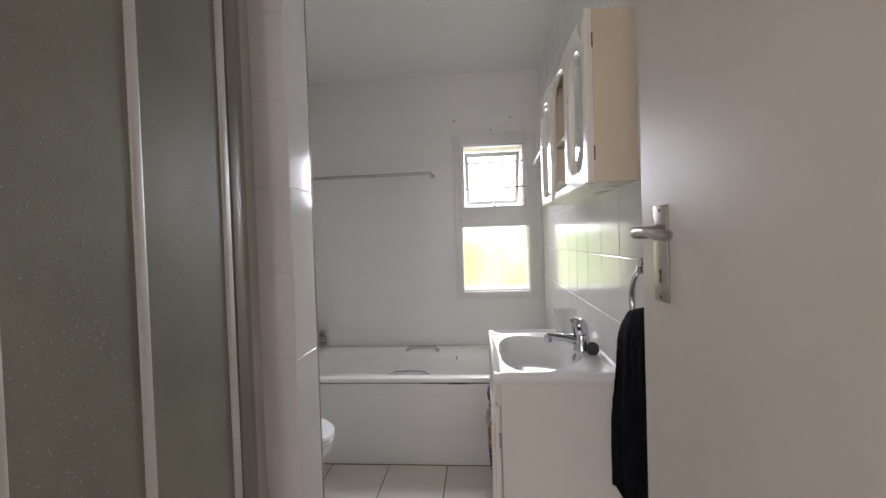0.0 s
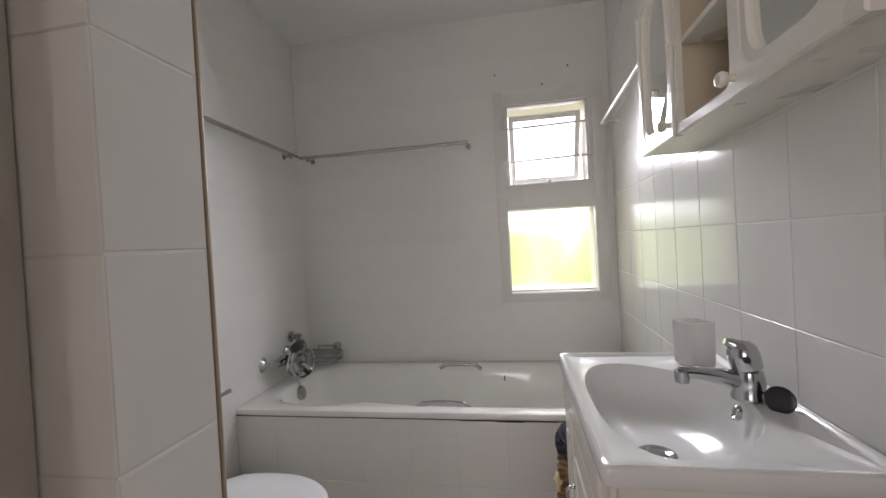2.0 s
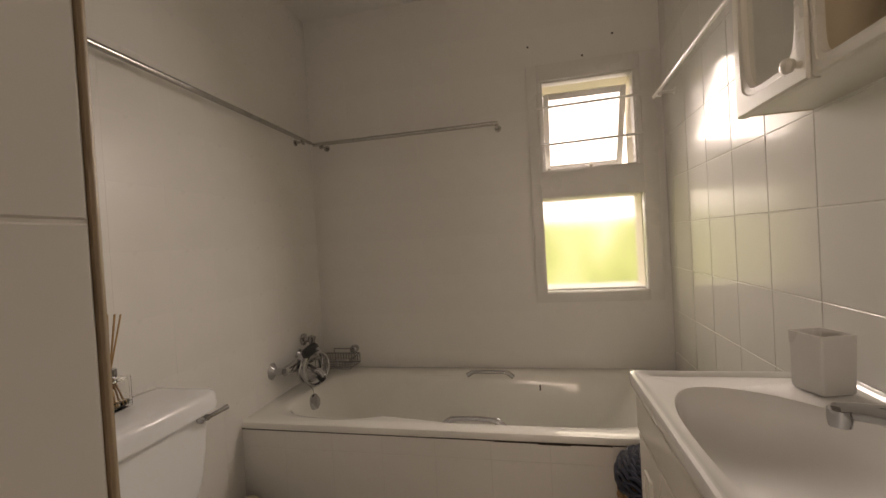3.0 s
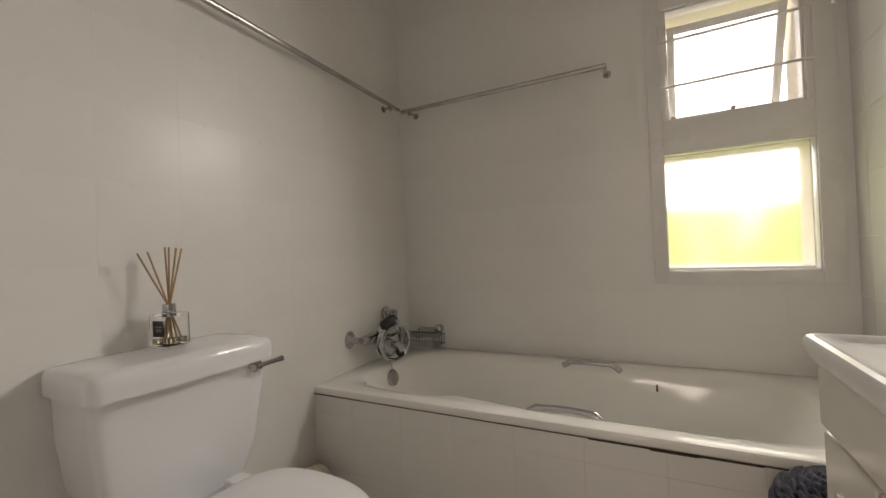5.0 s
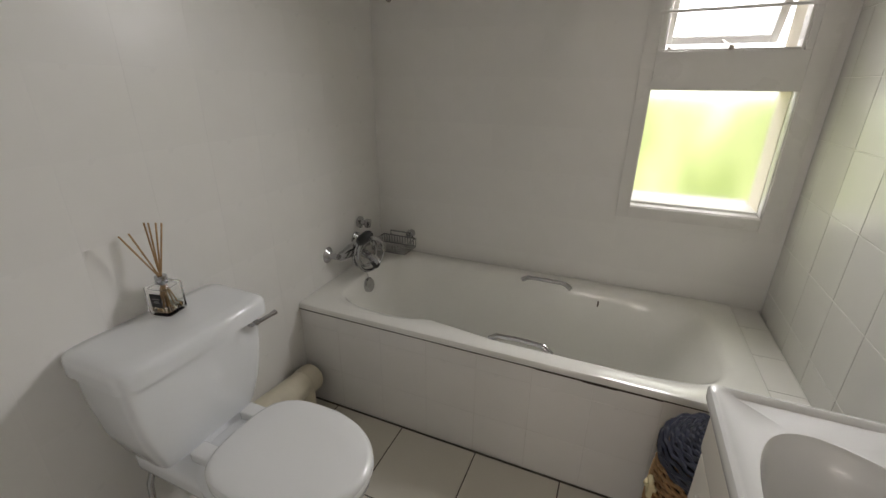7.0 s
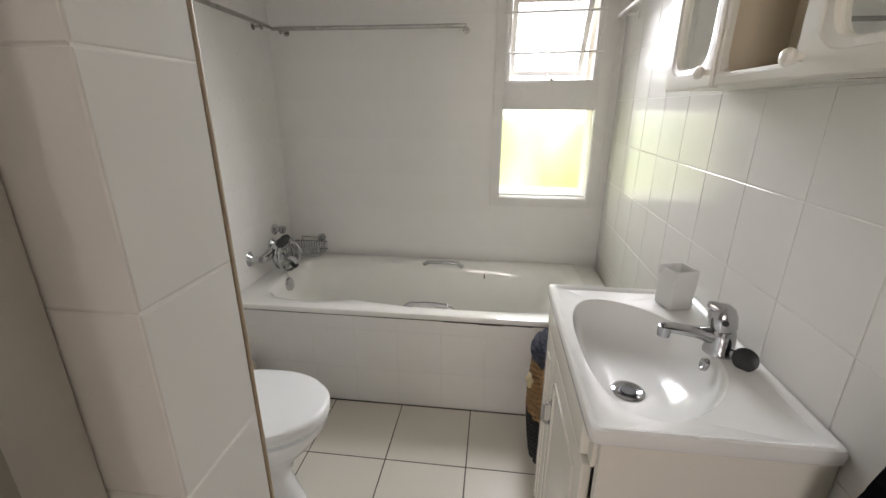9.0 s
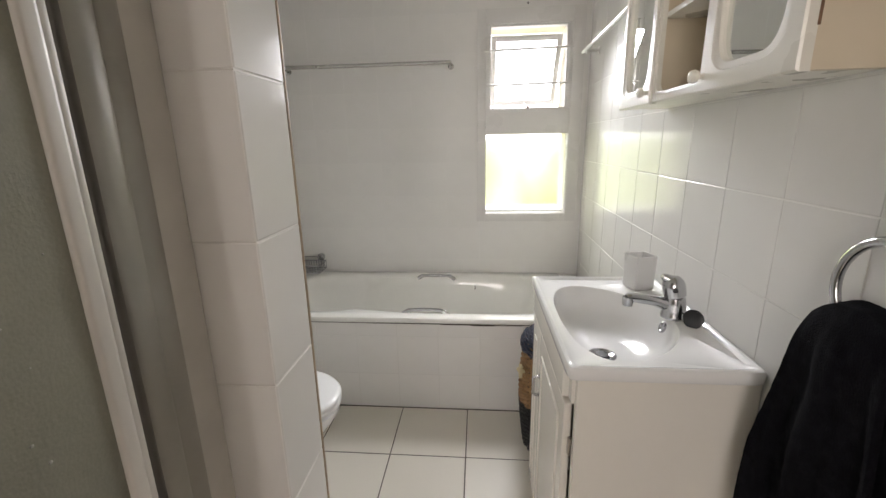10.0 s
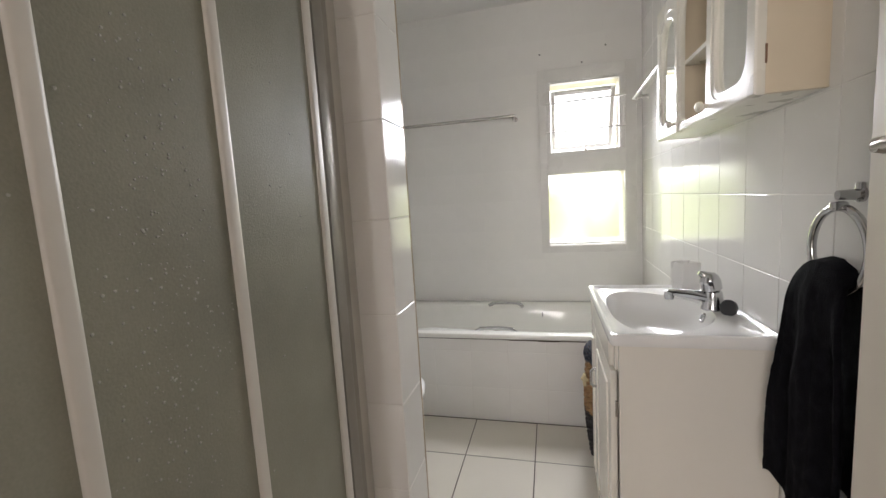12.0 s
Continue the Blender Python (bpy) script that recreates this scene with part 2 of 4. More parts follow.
# entrance wall, with the doorway behind the camera, and the unseen hall beyond
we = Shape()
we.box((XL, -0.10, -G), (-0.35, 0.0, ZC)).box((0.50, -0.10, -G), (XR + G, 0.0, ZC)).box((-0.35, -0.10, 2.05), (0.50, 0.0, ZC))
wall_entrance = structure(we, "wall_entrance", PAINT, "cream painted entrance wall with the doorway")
# hall wall with a made-up window opening behind the added lamp
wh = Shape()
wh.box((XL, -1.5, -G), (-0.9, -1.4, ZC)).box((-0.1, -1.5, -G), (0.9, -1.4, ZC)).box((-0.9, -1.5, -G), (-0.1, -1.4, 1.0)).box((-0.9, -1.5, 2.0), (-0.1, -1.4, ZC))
wall_hall = structure(wh, "wall_hall", PAINT, "unseen cream painted hall wall with an opening added for the fill lamp")
wall_hall_side = structure(Shape().box((XR + 0.2, -1.5, -G), (0.9, -0.1, ZC)), "wall_hall_side", PAINT, "cream painted hall side wall")

# outer reveals and sills of the window, thin linings
rv = Shape()
for x0, x1, z0, z1 in (LO, UP):
    rv.box((x0, YB + 0.055, z0 + 0.012), (x0 + 0.004, YB + 0.2, z1)).box((x1 - 0.004, YB + 0.055, z0 + 0.012), (x1, YB + 0.2, z1))
    rv.box((x0 + 0.004, YB + 0.055, z1 - 0.004), (x1 - 0.004, YB + 0.2, z1))
structure(rv, "window_reveal", REVEAL, "salmon plastered outer window reveal")
sl = Shape()
for x0, x1, z0, z1 in (LO, UP):
    sl.box((x0, YB + 0.055, z0), (x1, YB + 0.26, z0 + 0.011), 0.003)
structure(sl, "window_sill", SILL, "white painted outer window sill")


def window():
    e = empty("window_1", (0.31, YB, 0.76), "white painted timber window with fixed frosted pane and open top sash", "window")
    e["kind"] = "structure"
    inv = e.matrix_world.inverted()
    s = Shape()
    x0, x1, z0, z1, yf, yk = 0.040, 0.592, 0.760, 1.865, YB - 0.012, YB + 0.052
    s.box((x0, yf, z0), (0.086, yk - 0.05, z1), 0.003).box((0.532, yf, z0), (x1, yk - 0.05, z1), 0.003)
    s.box((0.086, yf, z0), (0.532, yk - 0.05, 0.805), 0.003).box((0.086, yf, 1.248), (0.532, yk - 0.05, 1.370), 0.003)
    s.box((0.086, yf, 1.790), (0.532, yk - 0.05, z1), 0.003)
    s.box((0.086, yf + 0.001, 1.370), (0.104, yk - 0.05, 1.790), 0.002).box((0.512, yf + 0.001, 1.370), (0.532, yk - 0.05, 1.790), 0.002)
    # glazing beads
    for a0, a1, b0, b1 in (LO, UP):
        t = 0.002 if b0 < 1 else 0.009
        s.box((a0, yf + 0.010, b0), (a0 + t, yk, b1), 0.003).box((a1 - t, yf + 0.010, b0), (a1, yk, b1), 0.003)
        s.box((a0 + t, yf + 0.010, b0), (a1 - t, yk, b0 + t), 0.003).box((a0 + t, yf + 0.010, b1 - t), (a1 - t, yk, b1), 0.003)
    fr = s.make("frame", FRAME, e)
    fr.matrix_parent_inverse = inv
    g = Shape().box((LO[0] + 0.004, YB + 0.028, LO[2] + 0.004), (LO[1] - 0.004, YB + 0.032, LO[3] - 0.004)).make("pane", FROST, e, False, "frosted glass pane")
    g.matrix_parent_inverse = inv
    g.visible_shadow = False
    # burglar bars
    for z in (1.497, 1.668):
        b = Shape().tube([(0.075, YB - 0.016, z - 0.004), (0.31, YB - 0.016, z), (0.535, YB - 0.016, z + 0.004)], 0.0052, 8).make("bar", FRAME, e, True, "thin white burglar bar")
        b.matrix_parent_inverse = inv
    # top-hung sash, swung out at its foot
    sw, sh = 0.376, 0.385
    m = Matrix.Translation((0.305, YB + 0.066, 1.748)) @ Matrix.Rotation(radians(29), 4, "X")
    t = Shape()
    t.box((-sw / 2, 0, -sh), (-sw / 2 + 0.026, 0.022, 0), 0.003).box((sw / 2 - 0.026, 0, -sh), (sw / 2, 0.022, 0), 0.003)
    t.box((-sw / 2 + 0.026, 0, -0.028), (sw / 2 - 0.026, 0.022, 0), 0.003).box((-sw / 2 + 0.026, 0, -sh), (sw / 2 - 0.026, 0.022, -sh + 0.024), 0.003)
    sash = t.make("sash", FRAME, e, True, "white painted sash swung outwards")
    sash.matrix_world = m
    p = Shape().box((-sw / 2 + 0.02, 0.009, -sh + 0.02), (sw / 2 - 0.02, 0.013, -0.02)).make("pane", CLEAR, e, False, "clear glass pane")
    p.matrix_world = m
    p.visible_shadow = False
    st = Shape().lathe((0.31, YB - 0.004, 1.381), (0, -1, 0), [(0, 0.008), (0.012, 0.008), (0.016, 0.004)], 12)
    st.tube([(0.31, YB + 0.0, 1.384), (0.31, YB + 0.06, 1.395), (0.31, YB + 0.2, 1.42)], 0.0035, 8)
    st.box((0.118, YB + 0.004, 1.377), (0.13, YB + 0.012, 1.386), 0.002)
    s2 = st.make("stay", STEEL, e, True, "dull metal window stay")
    s2.matrix_parent_inverse = inv
    return e


window()

# glowing garden sheet outside and the bright hazy sky over it
def sky_material():
    m = bpy.data.materials.new("hazy_sky_backdrop")
    m.use_nodes = True
    n, l = m.node_tree.nodes, m.node_tree.links
    em = n.new("ShaderNodeEmission")
    em.inputs["Color"].default_value, em.inputs["Strength"].default_value = (0.96, 0.965, 1.0, 1), 3.4
    l.new(em.outputs[0], n["Material Output"].inputs["Surface"])
    return m


structure(Shape().box((-7, 5.06, -0.4), (7, 5.10, 6.5)), "backdrop_sky", sky_material(), "bright hazy white sky over the garden")
gd = structure(Shape().box((-7, 5.0, -0.4), (7, 5.05, 1.22)), "backdrop", GARDEN, "glowing backdrop of sunlit green garden shrubs outside the window")
structure(Shape().box((-300, -300, -0.5), (300, 300, -0.4)), "ground", mat("lawn", (0.08, 0.12, 0.03), 0.9, vary=0.4, scale=3, bump=0.5), "sunlit lawn outside the window")


# ---- bath ----
def bathtub():
    e = empty("bathtub", (-0.29, 2.64, 0.0), "cream white enamel bathtub set into a tiled front", "bathtub")
    inv = e.matrix_world.inverted()
    N = 128

    def rect(x0, x1, y0, y1, z, p):
        return oval((x0 + x1) / 2, (y0 + y1) / 2, (x1 - x0) / 2, (y1 - y0) / 2, z, p, N)

    def scallop(ring, amount):
        out = []
        for v in ring:
            w = v.copy()
            b = max(0, 1 - abs((v.x + 0.520) / 0.088) ** 3) + max(0, 1 - abs((v.x + 0.362) / 0.068) ** 3)
            if v.y < 2.55:
                w.y += amount * b
            elif v.y > 2.75:
                w.y -= amount * b
            w.z += amount * 0.18 * b
            out.append(w)
        return out

    X0, X1, Y0, Y1, z = XL + 0.016, 0.514, 2.299, YB - 0.004, 0.453
    r = [rect(X0 + 0.004, X1 - 0.004, Y0 + 0.004, Y1, z - 0.026, 60), rect(X0, X1, Y0, Y1, z - 0.022, 60), rect(X0, X1, Y0, Y1, z - 0.010, 60),
         rect(X0 + 0.003, X1 - 0.003, Y0 + 0.004, Y1 - 0.002, z - 0.003, 50), rect(X0 + 0.012, X1 - 0.012, Y0 + 0.014, Y1 - 0.01, z, 40)]
    r.append(rect(X0 + 0.075, X1 - 0.07, Y0 + 0.052, Y1 - 0.045, z - 0.001, 9))
    r.append(scallop(rect(X0 + 0.10, X1 - 0.085, Y0 + 0.066, Y1 - 0.058, z - 0.004, 6), 0.026))
    r.append(scallop(rect(X0 + 0.112, X1 - 0.098, Y0 + 0.076, Y1 - 0.068, z - 0.016, 5.5), 0.030))
    r.append(scallop(rect(X0 + 0.120, X1 - 0.125, Y0 + 0.086, Y1 - 0.080, z - 0.06, 5), 0.016))
    r.append(scallop(rect(X0 + 0.130, X1 - 0.20, Y0 + 0.10, Y1 - 0.095, z - 0.17, 4.6), 0.006))
    r.append(rect(X0 + 0.145, X1 - 0.28, Y0 + 0.115, Y1 - 0.11, z - 0.29, 4.2))
    r.append(rect(X0 + 0.175, X1 - 0.34, Y0 + 0.14, Y1 - 0.135, z - 0.355, 3.8))
    r.append(rect(X0 + 0.24, X1 - 0.42, Y0 + 0.19, Y1 - 0.19, z - 0.375, 3.4))
    r.append(rect(X0 + 0.6, X1 - 0.75, Y0 + 0.30, Y1 - 0.30, z - 0.38, 3))
    body = Shape().rings(r, close_start=False).make("tub", BATH, e)
    body.matrix_parent_inverse = inv
    for y, zz, lean in ((2.388, 0.440, 0.004), (2.893, 0.446, -0.008)):
        s = Shape()
        pts = arc(17, lambda k: (-0.300 + 0.212 * k, y + lean * math.sin(math.pi * k), zz + 0.010 + 0.006 * math.sin(math.pi * k) - (0.020 * max(0, (k - 0.88) / 0.12) if k > 0.88 else 0.014 * max(0, (0.12 - k) / 0.12))))
        s.tube(pts, [0.0085 if 2 < i < 14 else 0.0105 for i in range(17)], 10)
        h = s.make("grab_handle", CHROME, e, True, "chrome grab handle")
        h.matrix_parent_inverse = inv
    o = Shape().lathe((-0.950, 2.642, 0.398), (1, 0, 0.25), [(-0.012, 0.034), (0.004, 0.034), (0.009, 0.029), (0.009, 0.02), (0.013, 0.012), (0.014, 0.0)], 24)
    o.tube([(-0.95, 2.642, 0.425), (-0.955, 2.642, 0.45), (-0.97, 2.642, 0.47)], 0.0015, 6)
    ov = o.make("overflow", CHROME, e, True, "chrome overflow rosette")
    ov.matrix_parent_inverse = inv
    c = Shape()
    for (x, y, z, a, b) in ((0.03, 2.905, 0.385, 0.003, 0.012), (0.055, 2.90, 0.27, 0.002, 0.009), (0.10, 2.90, 0.275, 0.002, 0.012), (-0.02, 2.905, 0.28, 0.0015, 0.005)):
        c.box((x - a, y - 0.004, z - b), (x + a, y + 0.01, z + b), 0.001)
    ch = c.make("enamel_chip", STAIN, e, True, "small dark enamel chips")
    ch.matrix_parent_inverse = inv
    ch["kind"] = "stuff"
    return e


bathtub()
bath_front = structure(Shape().box((XL + 0.02, 2.3046, -G), (0.605, 2.334, 0.430)), "bath_front", GROUT, "white painted tile front of the bath")
bath_ledge = structure(Shape().box((0.516, 2.331, -G), (0.612, YB, 0.443 - G)), "bath_ledge", GROUT, "white tiled ledge at the end of the bath")
seam = Shape()
for x0, x1, h in ((-1.06, -0.45, 0.0015), (-0.45, -0.12, 0.002), (-0.12, 0.02, 0.0045), (0.02, 0.12, 0.007), (0.12, 0.24, 0.0045), (0.24, 0.5, 0.002)):
    seam.box((x0, 2.3015, 0.4265 - h), (x1, 2.306, 0.4268))
structure(seam, "bath_seal", STAIN, "dark stained seal line below the bath rim")


# ---- rails on the walls ----
def rail(name, pts, r, brackets, normal, material, label):
    e = empty(name, pts[0], label, "curtain rail")
    inv = e.matrix_world.inverted()
    o = Shape().tube(pts, r, 14).make("tube", material, e)
    o.matrix_parent_inverse = inv
    n = Vector(normal)
    for at, reach in brackets:
        s = Shape().lathe(Vector(at) + n * reach, -n, [(0, 0.006), (reach - 0.006, 0.006), (reach - 0.005, 0.015), (reach - 0.001, 0.016)], 16)
        s.lathe(Vector(at) + n * (reach) + Vector((0, 0, -0.014)), (0, 0, 1), [(0, 0.007), (0.02, 0.007)], 12)
        k = s.make("bracket", material, e)
        k.matrix_parent_inverse = inv


rail("curtain_rail", [(-1.035, YB - 0.07, 1.607), (-0.6, YB - 0.07, 1.606), (-0.095, YB - 0.07, 1.607)], 0.0095,
     [((-0.995, YB, 1.598), 0.066), ((-0.100, YB, 1.598), 0.066)], (0, -1, 0), RODM, "dull chrome tube rail on the window wall")
rail("curtain_rail", [(xl(2.9) + 0.046, 2.90, 1.612), (xl(2.1) + 0.046, 2.1, 1.610), (xl(1.22) + 0.046, 1.22, 1.608)], 0.0095,
     [((xl(2.83), 2.83, 1.603), 0.044), ((xl(1.27), 1.27, 1.603), 0.044)], (1, 0, 0), RODM, "dull chrome tube rail on the toilet wall")
rail("towel_rail", [(xr(2.87) - 0.062, 2.87, 1.622), (xr(2.3) - 0.062, 2.3, 1.63), (xr(2.03) - 0.062, 2.03, 1.635)], 0.0075,
     [((xr(2.8), 2.80, 1.616), 0.06), ((xr(2.1), 2.10, 1.628), 0.06)], (-1, 0, 0), FRAME, "white painted tube towel rail")


# ---- toilet ----
def toilet():
    e = empty("toilet", (-0.75, 1.76, 0.0), "white ceramic close-coupled toilet with closed seat", "toilet")
    inv = e.matrix_world.inverted()

    def put(ob):
        ob.matrix_parent_inverse = inv
        return ob

    cy = 1.745

    def sec(x0, x1, hw, z, p=7, bow=0.0):
        ring = oval((x0 + x1) / 2, cy, (x1 - x0) / 2, hw, z, p, 64)
        for v in ring:
            if v.x > (x0 + x1) / 2:
                v.x += bow * (1 - ((v.y - cy) / hw) ** 2)
        return ring

    x0 = -1.018
    put(Shape().rings([sec(x0 + 0.02, -0.885, 0.110, 0.368), sec(x0 + 0.008, -0.866, 0.126, 0.374, 9), sec(x0, -0.857, 0.142, 0.40, 10), sec(x0, -0.846, 0.166, 0.48, 12, 0.004),
                       sec(x0, -0.839, 0.179, 0.58, 13, 0.006), sec(x0, -0.836, 0.182, 0.665, 13, 0.006)]).make("cistern", CERAMIC, e))
    put(Shape().rings([sec(x0, -0.822, 0.186, 0.662, 9, 0.006), sec(x0 - 0.003, -0.811, 0.1955, 0.665, 11, 0.007), sec(x0 - 0.003, -0.810, 0.196, 0.690, 11, 0.007),
                       sec(x0 - 0.003, -0.8105, 0.1955, 0.704, 10, 0.007), sec(x0 - 0.002, -0.814, 0.192, 0.711, 10, 0.007), sec(x0 + 0.003, -0.822, 0.185, 0.715, 10, 0.007), sec(x0 + 0.03, -0.85, 0.16, 0.7165, 8, 0.005)]).make("lid", CERAMIC, e))
    f = Shape().lathe((-0.840, 1.893, 0.652), (1, 0, 0.0), [(0, 0.017), (0.012, 0.017), (0.018, 0.012), (0.024, 0.008), (0.03, 0.008)], 20)
    f.tube([(-0.814, 1.885, 0.652), (-0.808, 1.902, 0.654), (-0.802, 1.928, 0.657), (-0.799, 1.948, 0.659)], [0.006, 0.0055, 0.006, 0.0075], 10)
    put(f.make("flush_lever", CHROME, e, True, "chrome flush lever"))
    sy = 1.75

    def seat_ring(k, z, grow=0.0):
        out = []
        for q in range(72):
            t = 2 * math.pi * q / 72
            c, s = math.cos(t), math.sin(t)
            a = (0.205 if c > 0 else 0.175) + grow
            pw = 2.0 if c > 0 else 3.2
            out.append(Vector((-0.604 + k * a * math.copysign(abs(c) ** (2 / pw), c), sy + k * (0.154 + grow) * math.copysign(abs(s) ** (2 / (pw if c < 0 else 2.1)), s), z)))
        return out

    # bowl and foot
    def bowl(cx, a, b, z):
        return oval(cx, sy, a, b, z, 2.3, 72)
    put(Shape().rings([bowl(-0.70, 0.20, 0.095, 0.0), bowl(-0.70, 0.19, 0.09, 0.04), bowl(-0.71, 0.165, 0.083, 0.14), bowl(-0.69, 0.17, 0.10, 0.22), bowl(-0.655, 0.205, 0.135, 0.30),
                       bowl(-0.63, 0.222, 0.158, 0.36), bowl(-0.625, 0.222, 0.163, 0.385), bowl(-0.625, 0.21, 0.15, 0.39)]).make("bowl", CERAMIC, e))
    put(Shape().box((-0.99, sy - 0.14, 0.335), (-0.74, sy + 0.12, 0.386), 0.014, 3).make("shelf", CERAMIC, e))
    put(Shape().rings([seat_ring(0.97, 0.388), seat_ring(1.0, 0.392), seat_ring(1.0, 0.402), seat_ring(0.98, 0.406)]).make("seat", PLASTIC, e))
    put(Shape().rings([seat_ring(0.98, 0.4075), seat_ring(1.01, 0.411), seat_ring(1.01, 0.419), seat_ring(0.985, 0.426), seat_ring(0.93, 0.4295), seat_ring(0.6, 0.431), seat_ring(0.2, 0.4315)]).make("seat_lid", PLASTIC, e))
    for y in (sy - 0.075, sy + 0.075):
        put(Shape().box((-0.835, y - 0.022, 0.384), (-0.765, y + 0.022, 0.414), 0.006, 3).make("hinge", PLASTIC, e))
    q = Shape().tube([(-0.955, 1.60, 0.0), (-0.955, 1.60, 0.20), (-0.955, 1.61, 0.30), (-0.955, 1.64, 0.37)], 0.008, 10)
    put(q.make("supply_pipe", CHROME, e, True, "chrome water supply pipe"))
    q = Shape().tube([(-0.79, 1.70, 0.11), (-0.82, 1.675, 0.12), (-0.86, 1.68, 0.13), (-0.90, 1.71, 0.13)], 0.011, 12)
    put(q.make("waste_pipe", COPPER, e, True, "brown copper pipe end"))
    return e


toilet()

pp = Shape().tube([(-0.975, 1.80, 0.215), (-0.975, 1.9, 0.205), (-0.985, 2.1, 0.175), (-0.990, 2.215, 0.158)], 0.052, 28)
pp.tube([(-0.990, 2.195, 0.161), (-0.990, 2.21, 0.159), (-0.990, 2.252, 0.152), (-0.990, 2.262, 0.151)], [0.053, 0.057, 0.057, 0.05], 28)
pp.tube([(-0.975, 2.19, 0.0), (-0.975, 2.19, 0.16)], 0.04, 20)
tagged(pp.make("soil_pipe", PIPE), "cream plastic soil pipe along the toilet wall", "pipe")


def diffuser():
    e = empty("reed_diffuser", (-0.965, 1.77, 0.7165), "square glass reed diffuser with black label on the cistern lid", "diffuser", rot=12)
    w, h = 0.029, 0.078
    def sq(a, z):
        return oval(0, 0, a, a, z, 16, 64)
    Shape().rings([sq(w - 0.003, 0), sq(w, 0.003), sq(w, h - 0.004), sq(w - 0.004, h), sq(0.011, h + 0.001), sq(0.009, h - 0.004), sq(w - 0.006, h - 0.008),
                   sq(w - 0.004, h - 0.012), sq(w - 0.004, 0.010), sq(w - 0.007, 0.007)]).make("bottle", BOTTLE, e, True)
    Shape().box((-w + 0.0055, -w + 0.0055, 0.009), (w - 0.0055, w - 0.0055, 0.020), 0.002).make("oil", glass("pale_oil", (0.96, 0.88, 0.72), 0.0, 1.4), e)
    Shape().lathe((0, 0, h), (0, 0, 1), [(0, 0.013), (0.003, 0.014), (0.019, 0.014), (0.021, 0.012)], 20).make("collar", CHROME, e, True, "chrome collar")
    Shape().box((-0.014, -w - 0.002, 0.026), (w * 0.6, -w - 0.0005, 0.062), 0.0005).make("label", LABEL, e, False, "black paper label")
    s = Shape()
    for z, a in ((0.048, 0.009), (0.042, 0.007), (0.038, 0.008)):
        s.box((-a + 0.003, -w - 0.0026, z), (a + 0.003, -w - 0.0019, z + 0.002))
    s.make("print", GREYPRINT, e, False)
    for dx, dy in ((-0.006, -0.045), (-0.02, -0.058), (0.0, 0.004), (0.012, 0.012), (0.02, 0.02), (-0.01, 0.002), (0.006, 0.018)):
        Shape().tube([(-dx * 0.7, -dy * 0.35, 0.008), (0, 0, 0.09), (dx, dy, 0.232 - abs(dy) * 0.25)], 0.0019, 6).make("reed", REED, e)


diffuser()


# ---- bath mixer and soap rack ----
def mixer():
    e = empty("bath_mixer", (XL, 2.65, 0.56), "chrome wall bath mixer with a coiled shower hose", "tap")
    inv = e.matrix_world.inverted()

    def put(ob):
        ob.matrix_parent_inverse = inv
    x = xl(2.65)
    for y in (2.515, 2.735):
        put(Shape().lathe((x, y, 0.572), (1, 0, 0), [(0, 0.036), (0.006, 0.036), (0.018, 0.022), (0.024, 0.014), (0.06, 0.013)], 24).make("rosette", CHROME, e))
    s = Shape().lathe((x + 0.062, 2.52, 0.568), (0, 1, 0), [(0, 0.016), (0.02, 0.02), (0.05, 0.022), (0.09, 0.030), (0.13, 0.030), (0.17, 0.022), (0.21, 0.020), (0.24, 0.016)], 20)
    s.lathe((x + 0.07, 2.635, 0.575), (0.45, 0, 0.9), [(0, 0.024), (0.03, 0.024), (0.042, 0.018), (0.048, 0.008)], 20)
    s.tube([(x + 0.085, 2.635, 0.615), (x + 0.12, 2.635, 0.632), (x + 0.165, 2.635, 0.636)], [0.009, 0.008, 0.010], 10)
    s.tube([(x + 0.07, 2.66, 0.555), (x + 0.11, 2.66, 0.535), (x + 0.15, 2.66, 0.525), (x + 0.165, 2.66, 0.505)], [0.019, 0.017, 0.016, 0.015], 14)
    put(s.make("body", CHROME, e))
    d = Shape().lathe((x + 0.115, 2.60, 0.622), (0.3, 0.8, 0.3), [(-0.01, 0.014), (0.0, 0.022), (0.05, 0.025), (0.065, 0.016)], 16)
    put(d.make("hand_shower", DARK, e, True, "black rubber hand shower"))
    d = Shape().lathe((x + 0.14, 2.655, 0.515), (0.5, 0.3, -0.8), [(0, 0.014), (0.02, 0.017), (0.035, 0.014)], 16)
    put(d.make("diverter_knob", DARK, e, True, "black rubber diverter knob"))
    h = Shape()
    pts = []
    for k in range(150):
        a = 2 * math.pi * k / 48
        pts.append((x + 0.115 + 0.018 * math.sin(a * 0.31) + 0.012 * math.cos(a), 2.645 + (0.070 + 0.012 * math.sin(a * 0.37)) * math.cos(a) + 0.02 * math.sin(a * 0.17),
                    0.545 + (0.068 + 0.012 * math.cos(a * 0.23)) * math.sin(a)))
    h.tube(pts, 0.0072, 8)
    put(h.make("hose", CHROME, e, True, "ribbed chrome shower hose"))
    k = Shape().lathe((x, 2.775, 0.645), (1, 0, 0), [(0, 0.028), (0.008, 0.028), (0.014, 0.014), (0.035, 0.012)], 20)
    k.lathe((x + 0.042, 2.775, 0.626), (0.2, 0, 1), [(0, 0.013), (0.012, 0.016), (0.034, 0.017), (0.036, 0.011)], 16)
    put(k.make("hook", CHROME, e, True, "chrome shower hook"))


mixer()


